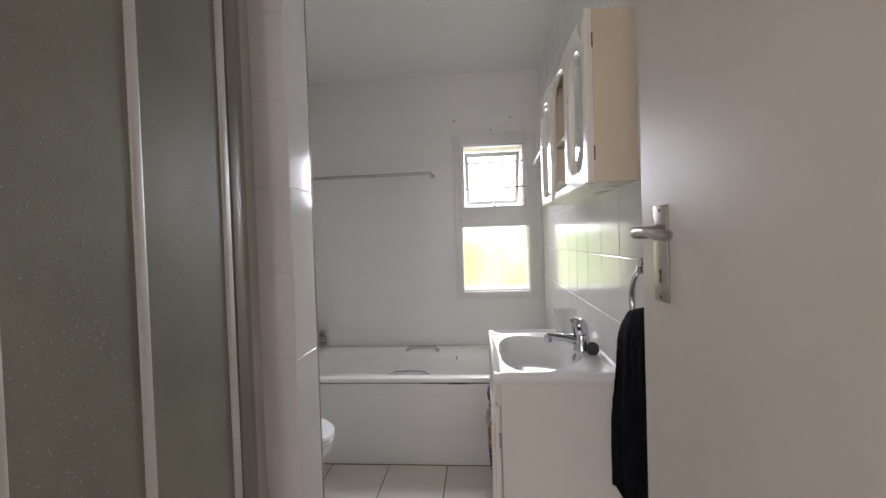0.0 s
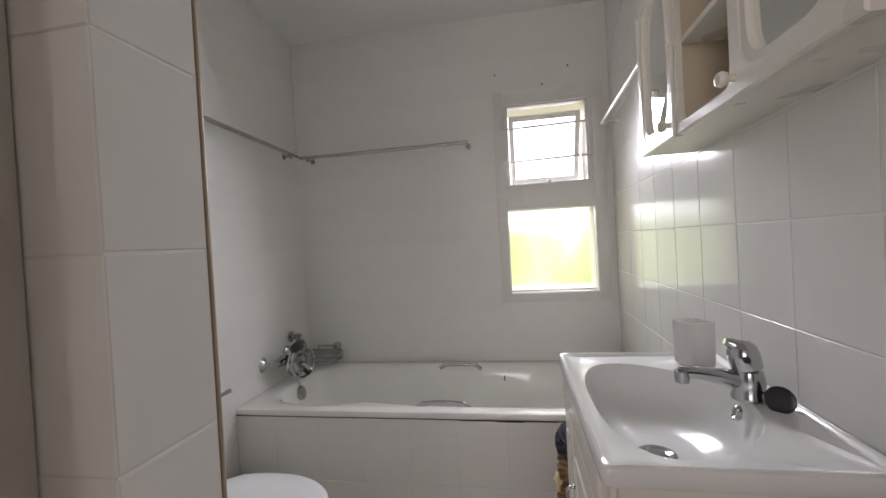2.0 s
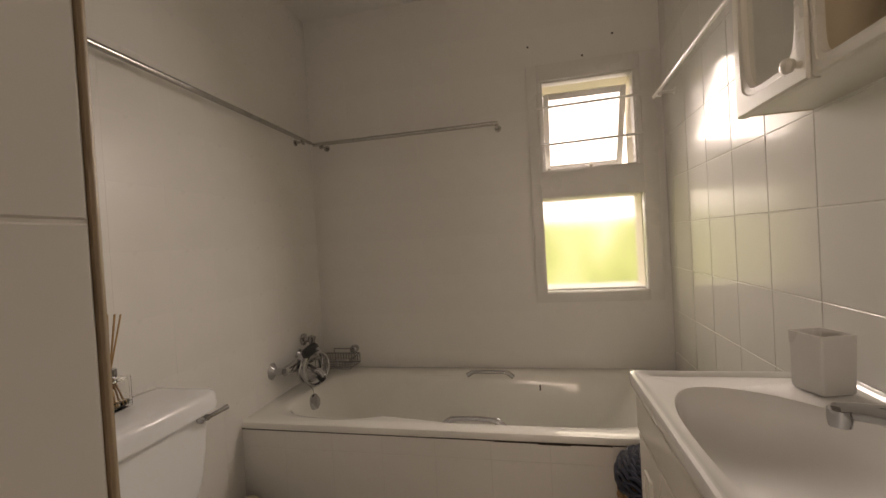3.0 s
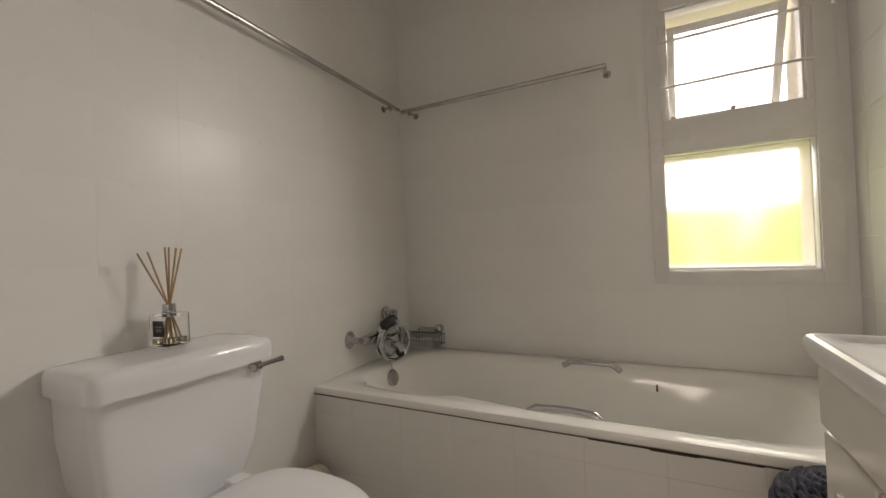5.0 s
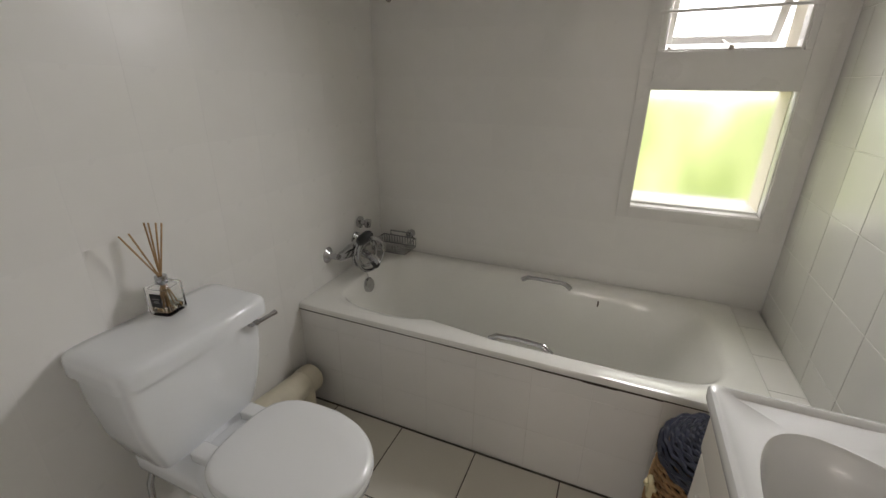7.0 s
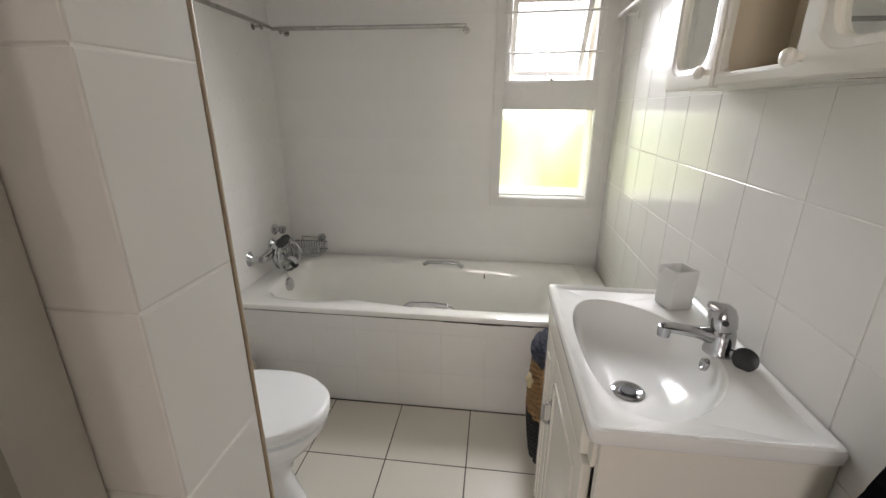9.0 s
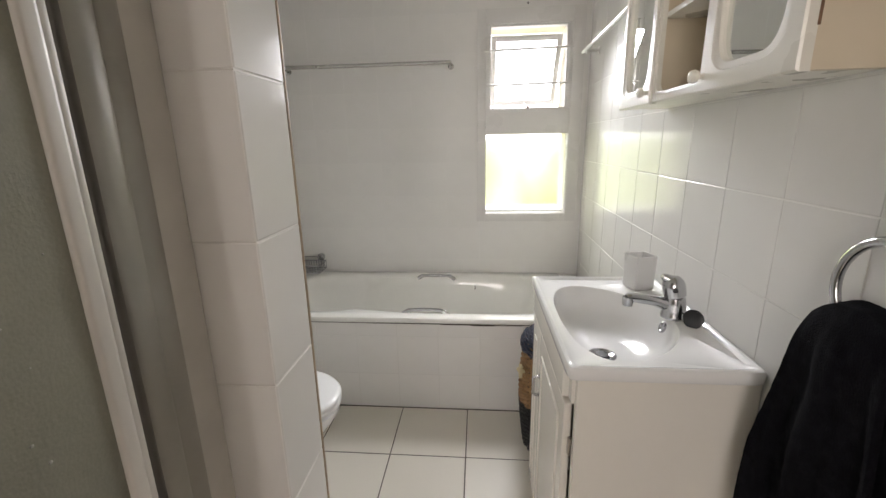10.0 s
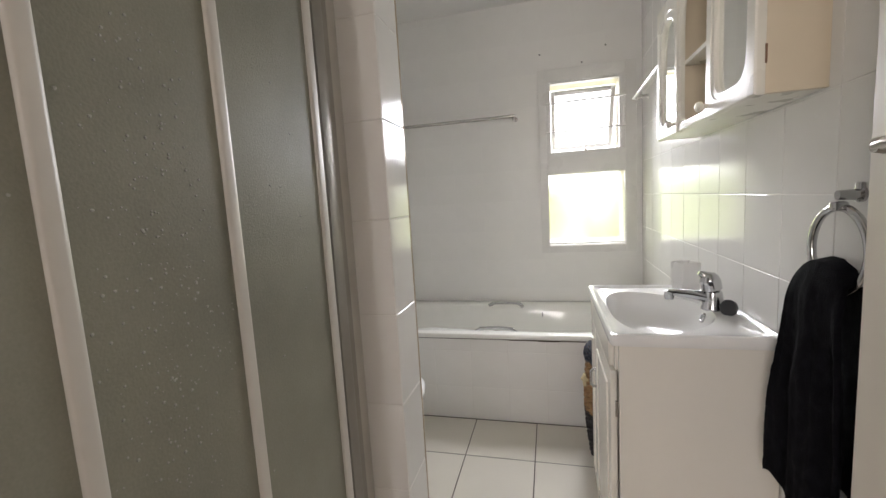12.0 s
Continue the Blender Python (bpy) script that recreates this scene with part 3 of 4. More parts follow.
def soap_rack():
    e = empty("soap_rack", (-0.93, YB, 0.53), "chrome wire soap rack in the bath corner", "soap rack")
    inv = e.matrix_world.inverted()
    s = Shape()
    x0, x1, y0, y1, z0, z1 = -1.062, -0.878, YB - 0.135, YB - 0.012, 0.478, 0.522
    for z in (z0, z1):
        s.tube([(x0, y0, z), (x1, y0, z), (x1, y1, z), (x0, y1, z)], 0.0036, 6, loop=True)
    for k in range(13):
        x = x0 + (x1 - x0) * k / 12
        s.tube([(x, y0, z1), (x, y0, z0), (x, y1, z0), (x, y1, z1)], 0.0021, 5)
    for k in range(6):
        y = y0 + (y1 - y0) * k / 5
        s.tube([(x0, y, z1), (x0, y, z0), (x1, y, z0), (x1, y, z1)], 0.0021, 5)
    s.tube([(x0 + 0.04, y1, z1), (x0 + 0.04, y1, z1 + 0.025), (x1 - 0.02, y1, z1 + 0.025), (x1 - 0.02, y1, z1)], 0.0035, 6)
    o = s.make("wire", CHROME, e)
    o.matrix_parent_inverse = inv
    b = Shape().lathe((-0.905, YB, 0.545), (0, -1, 0), [(0, 0.02), (0.012, 0.02), (0.018, 0.022), (0.03, 0.018), (0.034, 0.006)], 20).make("fixing", CHROME, e)
    b.matrix_parent_inverse = inv


soap_rack()


# ---- vanity ----
VX0, VX1, VY0, VY1, VZ = 0.219, 0.585, 1.335, 1.905, 0.785


def vanity():
    e = empty("vanity_unit", (0.41, 1.62, 0.0), "white basin unit with chrome tap and cupboard doors", "vanity")
    inv = e.matrix_world.inverted()

    def put(ob):
        ob.matrix_parent_inverse = inv
        return ob
    # basin top: rings from apron over the rim into the bowl
    N = 96
    cx, cy, hx, hy = (VX0 + VX1) / 2, (VY0 + VY1) / 2, (VX1 - VX0) / 2, (VY1 - VY0) / 2

    def rc(d, z, p=40):
        return [Vector((v.x + (0.013 * (v.y - VY0) / (VY1 - VY0) if v.x > cx else 0), v.y, v.z)) for v in oval(cx, cy, hx - d, hy - d, z, p, N)]

    def bowl(scale, z):
        # D-shaped bowl: straight at the room side, curved towards the tap
        out = []
        for v in oval(0, 0, 1, 1, 0, 2.6, N):
            bx = 0.352 + v.x * (0.100 if v.x < 0 else 0.172 * (1 - 0.25 * v.y * v.y)) * scale
            by = 1.610 + v.y * 0.228 * scale * (1 - 0.12 * max(0, v.x))
            out.append(Vector((bx, by, z)))
        return out
    r = [rc(0.014, VZ - 0.032), rc(0.005, VZ - 0.030), rc(0.001, VZ - 0.024), rc(0.0, VZ - 0.008), rc(0.003, VZ - 0.002), rc(0.008, VZ), rc(0.014, VZ - 0.002), rc(0.020, VZ - 0.008, 24)]
    r += [bowl(1.0, VZ - 0.011), bowl(0.975, VZ - 0.017), bowl(0.93, VZ - 0.040), bowl(0.85, VZ - 0.068), bowl(0.70, VZ - 0.092), bowl(0.46, VZ - 0.106), bowl(0.14, VZ - 0.111)]
    put(Shape().rings(r, close_start=False).make("basin", BASIN, e))
    put(Shape().lathe((0.362, 1.590, VZ - 0.1095), (0, 0, 1), [(0, 0.034), (0.003, 0.034), (0.005, 0.028), (0.002, 0.022), (0.001, 0.004)], 24).make("drain", CHROME, e, True, "chrome drain ring"))
    put(Shape().lathe((0.362, 1.590, VZ - 0.1070), (0, 0, 1), [(0, 0.017), (0.002, 0.016)], 20).make("drain_hole", DARK, e))
    put(Shape().lathe((0.5005, 1.588, VZ - 0.029), (-1, 0, 0.35), [(0, 0.014), (0.004, 0.014), (0.006, 0.010), (0.003, 0.007), (0.003, 0.0)], 18).make("overflow", CHROME, e))
    # cupboard
    b = Shape().box((0.243, 1.350, 0.08), (VX1, 1.366, VZ - 0.029), 0.001).box((0.236, 1.366, VZ - 0.10), (0.2435, 1.3915, VZ - 0.029), 0.001).box((0.245, 1.842, 0.08), (VX1, 1.858, VZ - 0.029), 0.001)
    b.box((0.245, 1.366, 0.08), (VX1, 1.842, 0.098)).box((VX1 - 0.012, 1.366, 0.098), (VX1, 1.842, VZ - 0.029)).box((0.255, 1.36, 0.0), (0.27, 1.848, 0.08))
    b.box((0.255, 1.350, 0.0), (VX1, 1.362, 0.08)).box((0.255, 1.846, 0.0), (VX1, 1.858, 0.08)).box((0.2445, 1.406, VZ - 0.12), (0.258, 1.842, VZ - 0.03))
    put(b.make("carcass", VAN, e, False))
    put(Shape().box((0.2235, 1.392, 0.683), (0.2440, 1.857, VZ - 0.030), 0.006, 3).make("top_rail", VAN, e))
    for y0, y1, rot, ky in ((1.377, 1.712, 0.0, 1.690), (1.716, 1.852, 0.0, None)):
        m = Matrix.Translation((0.2425, y0, 0)) @ Matrix.Rotation(radians(rot), 4, "Z")
        w, z0, z1 = y1 - y0, 0.085, 0.678
        d = Shape().box((-0.017, 0, z0), (0, w, z1), 0.004, 3)
        # raised moulding round the panel
        t = 0.009
        for lo, hi in (((0.045, z0 + 0.05), (0.045 + t, z1 - 0.05)), ((w - 0.045 - t, z0 + 0.05), (w - 0.045, z1 - 0.05))):
            d.box((-0.022, lo[0], lo[1]), (-0.016, hi[0], hi[1]), 0.0025)
        for z in (z0 + 0.05, z1 - 0.05 - t):
            d.box((-0.022, 0.045, z), (-0.016, w - 0.045, z + t), 0.0025)
        o = d.make("door", VAN, e)
        o.matrix_world = m
        if ky:
            q = ky - y0
            k = Shape().tube([(-0.016, q, 0.490), (-0.030, q, 0.491), (-0.036, q, 0.497), (-0.036, q, 0.543), (-0.030, q, 0.549), (-0.016, q, 0.550)], 0.0045, 10)
            k.lathe((-0.016, q, 0.490), (-1, 0, 0), [(0, 0.009), (0.004, 0.009), (0.006, 0.005)], 14).lathe((-0.016, q, 0.550), (-1, 0, 0), [(0, 0.009), (0.004, 0.009), (0.006, 0.005)], 14)
            k.make("handle", CHROME, o, True, "chrome bow handle")
    for z in (0.56, 0.18):
        put(Shape().box((0.236, 1.3665, z), (0.2425, 1.3768, z + 0.040), 0.001).make("hinge", STEEL, e))
    # tap
    tx, ty, z = 0.530, 1.608, VZ - 0.009
    s = Shape().lathe((tx, ty, z), (0, 0, 1), [(0, 0.029), (0.006, 0.029), (0.012, 0.0265), (0.030, 0.0262), (0.045, 0.0245), (0.052, 0.023), (0.056, 0.018)], 24)
    # domed head with its open lever rim
    s.lathe((tx - 0.001, ty, z + 0.054), (-0.22, 0.03, 1), [(0, 0.020), (0.003, 0.0255), (0.026, 0.0265), (0.040, 0.0235), (0.049, 0.016), (0.053, 0.004)], 28)
    s.tube([(tx - 0.012, ty, z + 0.093), (tx - 0.028, ty + 0.002, z + 0.102), (tx - 0.036, ty + 0.003, z + 0.105)], [0.014, 0.010, 0.006], 14)
    s.tube([(tx - 0.008, ty, z + 0.033), (tx - 0.05, ty, z + 0.043), (tx - 0.095, ty, z + 0.049), (tx - 0.116, ty, z + 0.049)], [0.018, 0.013, 0.0115, 0.011], 14)
    s.lathe((tx - 0.112, ty, z + 0.052), (0, 0, -1), [(0, 0.013), (0.012, 0.0135), (0.022, 0.012), (0.023, 0.008)], 18)
    put(s.make("tap", CHROME, e, True, "chrome lever mixer tap"))
    put(Shape().lathe((tx - 0.014, ty - 0.0255, z + 0.078), (-0.25, -1, 0.05), [(0, 0.006), (0.003, 0.006), (0.004, 0.003)], 14).make("indicator", LABEL, e, True, "dark round tap indicator"))
    return e


vanity()

pl = Shape().lathe((0.553, 1.556, VZ + 0.008), (-0.75, -0.62, 0.25), [(-0.014, 0.012), (-0.008, 0.017), (0.0, 0.0225), (0.006, 0.0225), (0.009, 0.017), (0.009, 0.0)], 22)
pl.tube([(0.553, 1.556, VZ + 0.01), (0.548, 1.575, VZ + 0.012), (0.54, 1.59, VZ + 0.008)], 0.002, 6)
tagged(pl.make("sink_plug", DARK), "black rubber sink plug leaning beside the tap", "plug")


def beaker():
    s = Shape()
    def sq(h, z):
        return [v + Vector((0.522, 1.823, 0)) for v in oval(0, 0, h, h, z, 18, 64)]
    z = VZ - 0.008
    s.rings([sq(0.0285, z), sq(0.0305, z + 0.003), sq(0.0325, z + 0.098), sq(0.0325, z + 0.101), sq(0.0302, z + 0.101), sq(0.0295, z + 0.095), sq(0.025, z + 0.008)])
    # white ceramic greyed all over for the shade on its front face
    o = s.make("beaker", mat("beaker_ceramic_shaded", (0.70, 0.69, 0.67), 0.3, vary=0.03))
    o.matrix_world = Matrix.Translation((0.522, 1.823, 0)) @ Matrix.Rotation(radians(16), 4, "Z") @ Matrix.Translation((-0.522, -1.823, 0))
    tagged(o, "square white ceramic tooth beaker on the basin", "beaker")


beaker()


# ---- laundry basket ----
def basket():
    cx, cy, H = 0.345, 2.105, 0.46
    e = empty("laundry_basket", (cx, cy, 0), "woven wicker basket in natural and black with navy lid", "basket")

    def rad(z):
        return 0.105 + 0.022 * math.sin(math.pi * min(1, z / H) * 0.9)

    def weave(z0, z1, material, name, lid=False):
        s = Shape()
        z, row = z0, 0
        while z < z1:
            pts = []
            for k in range(72):
                a = 2 * math.pi * k / 72
                wob = 0.0032 * (1 if (k // 2 + row) % 2 else -1)
                rr = rad(z) + wob
                pts.append((rr * math.cos(a), rr * math.sin(a), z + 0.002 * math.sin(3 * a + row)))
            s.tube(pts, 0.0054, 5, loop=True)
            z, row = z + 0.0098, row + 1
        return s.make(name, material, e)
    weave(0.006, 0.205, WICKER_B, "lower_weave")
    weave(0.21, H, WICKER, "body_weave")
    Shape().lathe((0, 0, 0.002), (0, 0, 1), [(0, 0.098), (0.15, 0.108), (0.30, 0.114), (H - 0.01, 0.104)], 32).make("lining", WICKER_B, e)
    s = Shape()
    row = 0
    for z, r0 in [(H + 0.002, 0.124), (H - 0.03, 0.126), (H - 0.02, 0.127), (H - 0.01, 0.127)] + [(H + 0.012 + 0.03 * (1 - (q / 0.12) ** 2), q) for q in (0.118, 0.108, 0.098, 0.088, 0.078, 0.068, 0.058, 0.048, 0.038, 0.028, 0.018)]:
        pts = []
        for k in range(64):
            a = 2 * math.pi * k / 64
            wob = 0.003 * (1 if (k // 2 + row) % 2 else -1)
            pts.append((r0 * math.cos(a), r0 * math.sin(a), z + wob))
        s.tube(pts, 0.0058, 5, loop=True)
        row += 1
    s.make("lid", WICKER_N, e, True, "navy woven lid")
    t = Shape()
    t.tube(arc(9, lambda k: (-0.118 - 0.022 * math.sin(math.pi * k), -0.045 + 0.03 * k, 0.345)), 0.008, 8)
    t.box((-0.139, -0.052, 0.318), (-0.126, -0.018, 0.365), 0.005)
    t.make("handle", CREAM, e, True, "cream handle tag")
    return e


basket()


# ---- mirror cabinet ----
def cabinet():
    X, W = 0.467, 0.597
    y0, y1, z0, z1 = 1.237, 1.955, 1.291, 1.712
    e = empty("mirror_cabinet", (0.54, 1.6, z0), "cream bathroom cabinet with two mirror doors and open shelf", "cabinet")
    inv = e.matrix_world.inverted()

    def put(ob):
        ob.matrix_parent_inverse = inv
        return ob
    t = 0.014
    xf = X + 0.018
    ya, yc = 1.490, 1.728
    for a, b in ((y0, y0 + t), (ya - t, ya), (yc, yc + t), (y1 - t, y1)):
        outer = a == y0 or b == y1
        put(Shape().box((xf, a, z0 if outer else z0 + t), (W, b, z1 if outer else z1 - t), 0.0015).make("side_panel", CAB_SHADED, e, True))
    put(Shape().box((xf, y0 + t, z0), (W, y1 - t, z0 + t), 0.0015).make("base_board", CAB, e))
    put(Shape().box((xf, y0 + t, z1 - t), (W, y1 - t, z1), 0.0015).make("top_board", CAB_SHADED, e))
    put(Shape().box((W - 0.006, y0 + t, z0 + t), (W, y1 - t, z1 - t)).make("back_panel", CAB_SHADED, e))
    put(Shape().box((xf, ya + 0.001, 1.478), (W - 0.007, yc - 0.001, 1.490), 0.001).make("shelf", CAB, e))

    def oblong(cy, cz, hy, hz, p=5, n=64, top=0.0):
        pts = []
        for v in oval(0, 0, hy, hz, 0, p, n):
            z = v.y
            if z > 0:
                z = hz * (max(0.0, 1 - abs(v.x / hy) ** 2.4) ** 0.5) * 0.5 + z * 0.5
            pts.append((cy + v.x, cz + z))
        return pts

    def panel(a, b, c, d, hole, x, thick, name, material):
        """A board a..b by c..d with an oblong hole, its inner edge rounded."""
        n = len(hole)
        cy, cz = (a + b) / 2, (c + d) / 2
        outer = []
        for (hy, hz) in hole:
            dy, dz = hy - cy, hz - cz
            k = min(((b - a) / 2) / max(abs(dy), 1e-6), ((d - c) / 2) / max(abs(dz), 1e-6))
            outer.append((cy + dy * k, cz + dz * k))
        # true corners
        for corner in ((a, c), (a, d), (b, c), (b, d)):
            i = min(range(n), key=lambda q: (outer[q][0] - corner[0]) ** 2 + (outer[q][1] - corner[1]) ** 2)
            outer[i] = corner

        def ring(f, g, xx):
            return [Vector((xx, cy + (o[0] - cy) * f if g is None else h[0] + (o[0] - h[0]) * g, cz + (o[1] - cz) * f if g is None else h[1] + (o[1] - h[1]) * g)) for o, h in zip(outer, hole)]
        s = Shape().rings([ring(1, 0.0, x + thick), ring(1, 0.0, x + 0.008), ring(1, 0.06, x + 0.003), ring(1, 0.30, x + 0.002), ring(1, 0.34, x), ring(0.985, None, x), ring(1.0, None, x + 0.004), ring(1.0, None, x + thick)], loop=True)
        o = s.make(name, material, e)
        o.data.set_sharp_from_angle(angle=radians(14))
        return put(o)
    for a, b, ky in ((y0 - 0.002, ya - 0.001, ya - 0.014), (yc + 0.001, y1 + 0.002, yc + 0.016)):
        hole = oblong((a + b) / 2, 1.492, 0.082, 0.160)
        panel(a, b, z0 - 0.002, z1 + 0.002, hole, X - 0.001, 0.018, "door", CAB)
        put(Shape().box((X + 0.012, a + 0.02, z0 + 0.03), (X + 0.015, b - 0.02, z1 - 0.03)).make("mirror", MIRROR, e, False, "mirror glass"))
        put(Shape().lathe((X, ky, z0 + 0.026), (-1, 0, 0), [(0, 0.006), (0.009, 0.005), (0.012, 0.010), (0.019, 0.0125), (0.025, 0.010), (0.028, 0.003)], 18).make("knob", CAB, e, True, "white round knob"))
    hole = oblong((ya + yc) / 2, 1.505, 0.106, 0.19, 12)
    panel(ya + 0.001, yc - 0.001, z0, z1, hole, X + 0.004, 0.014, "arch_front", CAB)
    for z in (1.345, 1.62):
        put(Shape().box((X + 0.0155, y0 - 0.003, z), (X + 0.0195, y0 + 0.001, z + 0.035), 0.001).make("hinge", RUST, e, True, "rusty steel hinge"))


cabinet()


# ---- towel ring and towel ----
def ring_and_towel():
    xw = xr(1.15) - 0.001
    e = empty("towel_ring", (xw, 1.15, 1.10), "chrome towel ring on the tiled wall", "towel ring")
    inv = e.matrix_world.inverted()
    s = Shape().lathe((xw - 0.0, 1.132, 1.098), (-1, 0, 0), [(0, 0.013), (0.005, 0.013), (0.008, 0.009), (0.035, 0.008)], 16)
    s.box((xw - 0.008, 1.124, 1.086), (xw, 1.140, 1.118), 0.003).box((xw - 0.042, 1.122, 1.072), (xw - 0.022, 1.142, 1.088), 0.005)
    s.make("mount", CHROME, e).matrix_parent_inverse = inv
    R, c = 0.072, (xw - 0.026, 1.140, 1.006)
    r = Shape().tube([(c[0], c[1] + R * math.sin(a), c[2] + R * math.cos(a)) for a in (2 * math.pi * k / 56 for k in range(56))], 0.0068, 10, loop=True)
    r.make("ring", CHROME, e).matrix_parent_inverse = inv

    # towel folded over the ring's lower arc: a draped sheet with folds, closed by thickness
    bm = bmesh.new()
    nu, nv = 64, 70
    grid = []
    rnd = random.Random(4)
    ph = [rnd.uniform(0, 6.28) for _ in range(8)]
    for j in range(nv):
        v = j / (nv - 1)                      # 0 at the front hem, 1 at the back hem, over the ring in between
        row = []
        for i in range(nu):
            u = i / (nu - 1) * 2 - 1
            over = 0.62
            if v < over:
                drop = (over - v) / over      # 1 at the hem
                side = -1
            else:
                drop = (v - over) / (1 - over) * 0.82
                side = 1
            spread = 0.062 + 0.046 * min(1, drop * 1.7) ** 0.8
            y = 1.152 + u * spread + 0.022 * drop
            top = 0.992 - 0.030 * abs(u) ** 2.5
            hang = 0.515 - 0.05 * max(0, u) + 0.02 * math.sin(u * 5 + 0.6)
            z = top - drop * hang
            crease = min(1, drop * 2.2)
            fold = crease * (0.009 * math.sin(u * 5.2 + ph[0] + drop * 0.8) + 0.003 * math.sin(u * 11 + ph[1] - drop) + 0.0012 * math.sin(u * 23 + ph[2] + 3 * drop))
            bulge = 0.015 * math.sin(min(1, drop * 6) * math.pi / 2)
            x = xw - 0.026 + side * bulge - (0.012 + fold if side < 0 else -0.004 + fold * 0.15)
            x = min(x, xw - 0.006)
            x += 0.005 * noise.noise((y * 14, z * 9, side * 5)) + 0.002 * noise.noise((y * 70, z * 70, side * 5)) 
            row.append(bm.verts.new((x, y, z)))
        grid.append(row)
    for j in range(nv - 1):
        for i in range(nu - 1):
            bm.faces.new((grid[j][i], grid[j][i + 1], grid[j + 1][i + 1], grid[j + 1][i]))
    sh = Shape()
    sh.bm.free()
    sh.bm = bm
    t = sh.make("towel", TOWEL)
    so = t.modifiers.new("thickness", "SOLIDIFY")
    so.thickness, so.offset = 0.009, 0
    tagged(t, "black terry hand towel draped through the ring", "towel")


ring_and_towel()


# ---- entrance door leaf ----
def door_leaf():
    e = empty("door_1", (0.497, 0.02, 0.0), "cream painted flush door standing open with nickel lever", "door")
    e["kind"] = "structure"
    inv = e.matrix_world.inverted()
    # hinged at the entrance wall, almost flat against the right wall
    a, b = Vector((0.512, 0.04)), Vector((0.492, 0.972))
    d = (b - a).normalized()
    ang = math.atan2(d.y, d.x)
    L = (b - a).length
    m = Matrix.Translation((a.x, a.y, 0)) @ Matrix.Rotation(ang, 4, "Z")
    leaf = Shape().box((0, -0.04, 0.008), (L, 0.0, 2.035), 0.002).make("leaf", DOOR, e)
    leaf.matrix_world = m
    px = L - 0.080
    zc = 1.131
    s = Shape().box((px - 0.024, 0.0, zc - 0.084), (px + 0.024, 0.004, zc + 0.074), 0.0018)
    o = s.make("backplate", STEEL, e, True, "brushed nickel backplate")
    o.matrix_world = m
    s = Shape().lathe((px, 0.003, zc + 0.03), (0, 1, 0), [(0, 0.013), (0.006, 0.013), (0.01, 0.0105), (0.036, 0.0100), (0.045, 0.008)], 18)
    # flat paddle lever with a slight wave
    rings = []
    for q, y, dz, hz, hy in ((0.008, 0.041, 0.030, 0.005, 0.004), (0.004, 0.043, 0.030, 0.0075, 0.006), (-0.02, 0.045, 0.032, 0.0062, 0.006), (-0.05, 0.046, 0.030, 0.0058, 0.005),
                             (-0.08, 0.045, 0.025, 0.0078, 0.0045), (-0.104, 0.042, 0.025, 0.0088, 0.0045), (-0.112, 0.041, 0.026, 0.0068, 0.0035), (-0.116, 0.040, 0.026, 0.003, 0.002)):
        rings.append([(px + q, y + hy * math.cos(2 * math.pi * k / 14), zc + dz + hz * math.sin(2 * math.pi * k / 14)) for k in range(14)])
    s.rings(rings)
    s = s.make("lever", STEEL, e, True, "brushed nickel lever")
    s.matrix_world = m
    k = Shape().lathe((px, 0.0042, zc - 0.035), (0, 1, 0), [(0, 0.0045), (0.0006, 0.0045)], 14).box((px - 0.002, 0.0042, zc - 0.053), (px + 0.002, 0.0048, zc - 0.036))
    for z in (zc + 0.066, zc - 0.076):
        k.lathe((px, 0.0042, z), (0, 1, 0), [(0, 0.003), (0.0006, 0.003)], 10)
    k = k.make("keyhole", DARK, e, False)
    k.matrix_world = m


door_leaf()


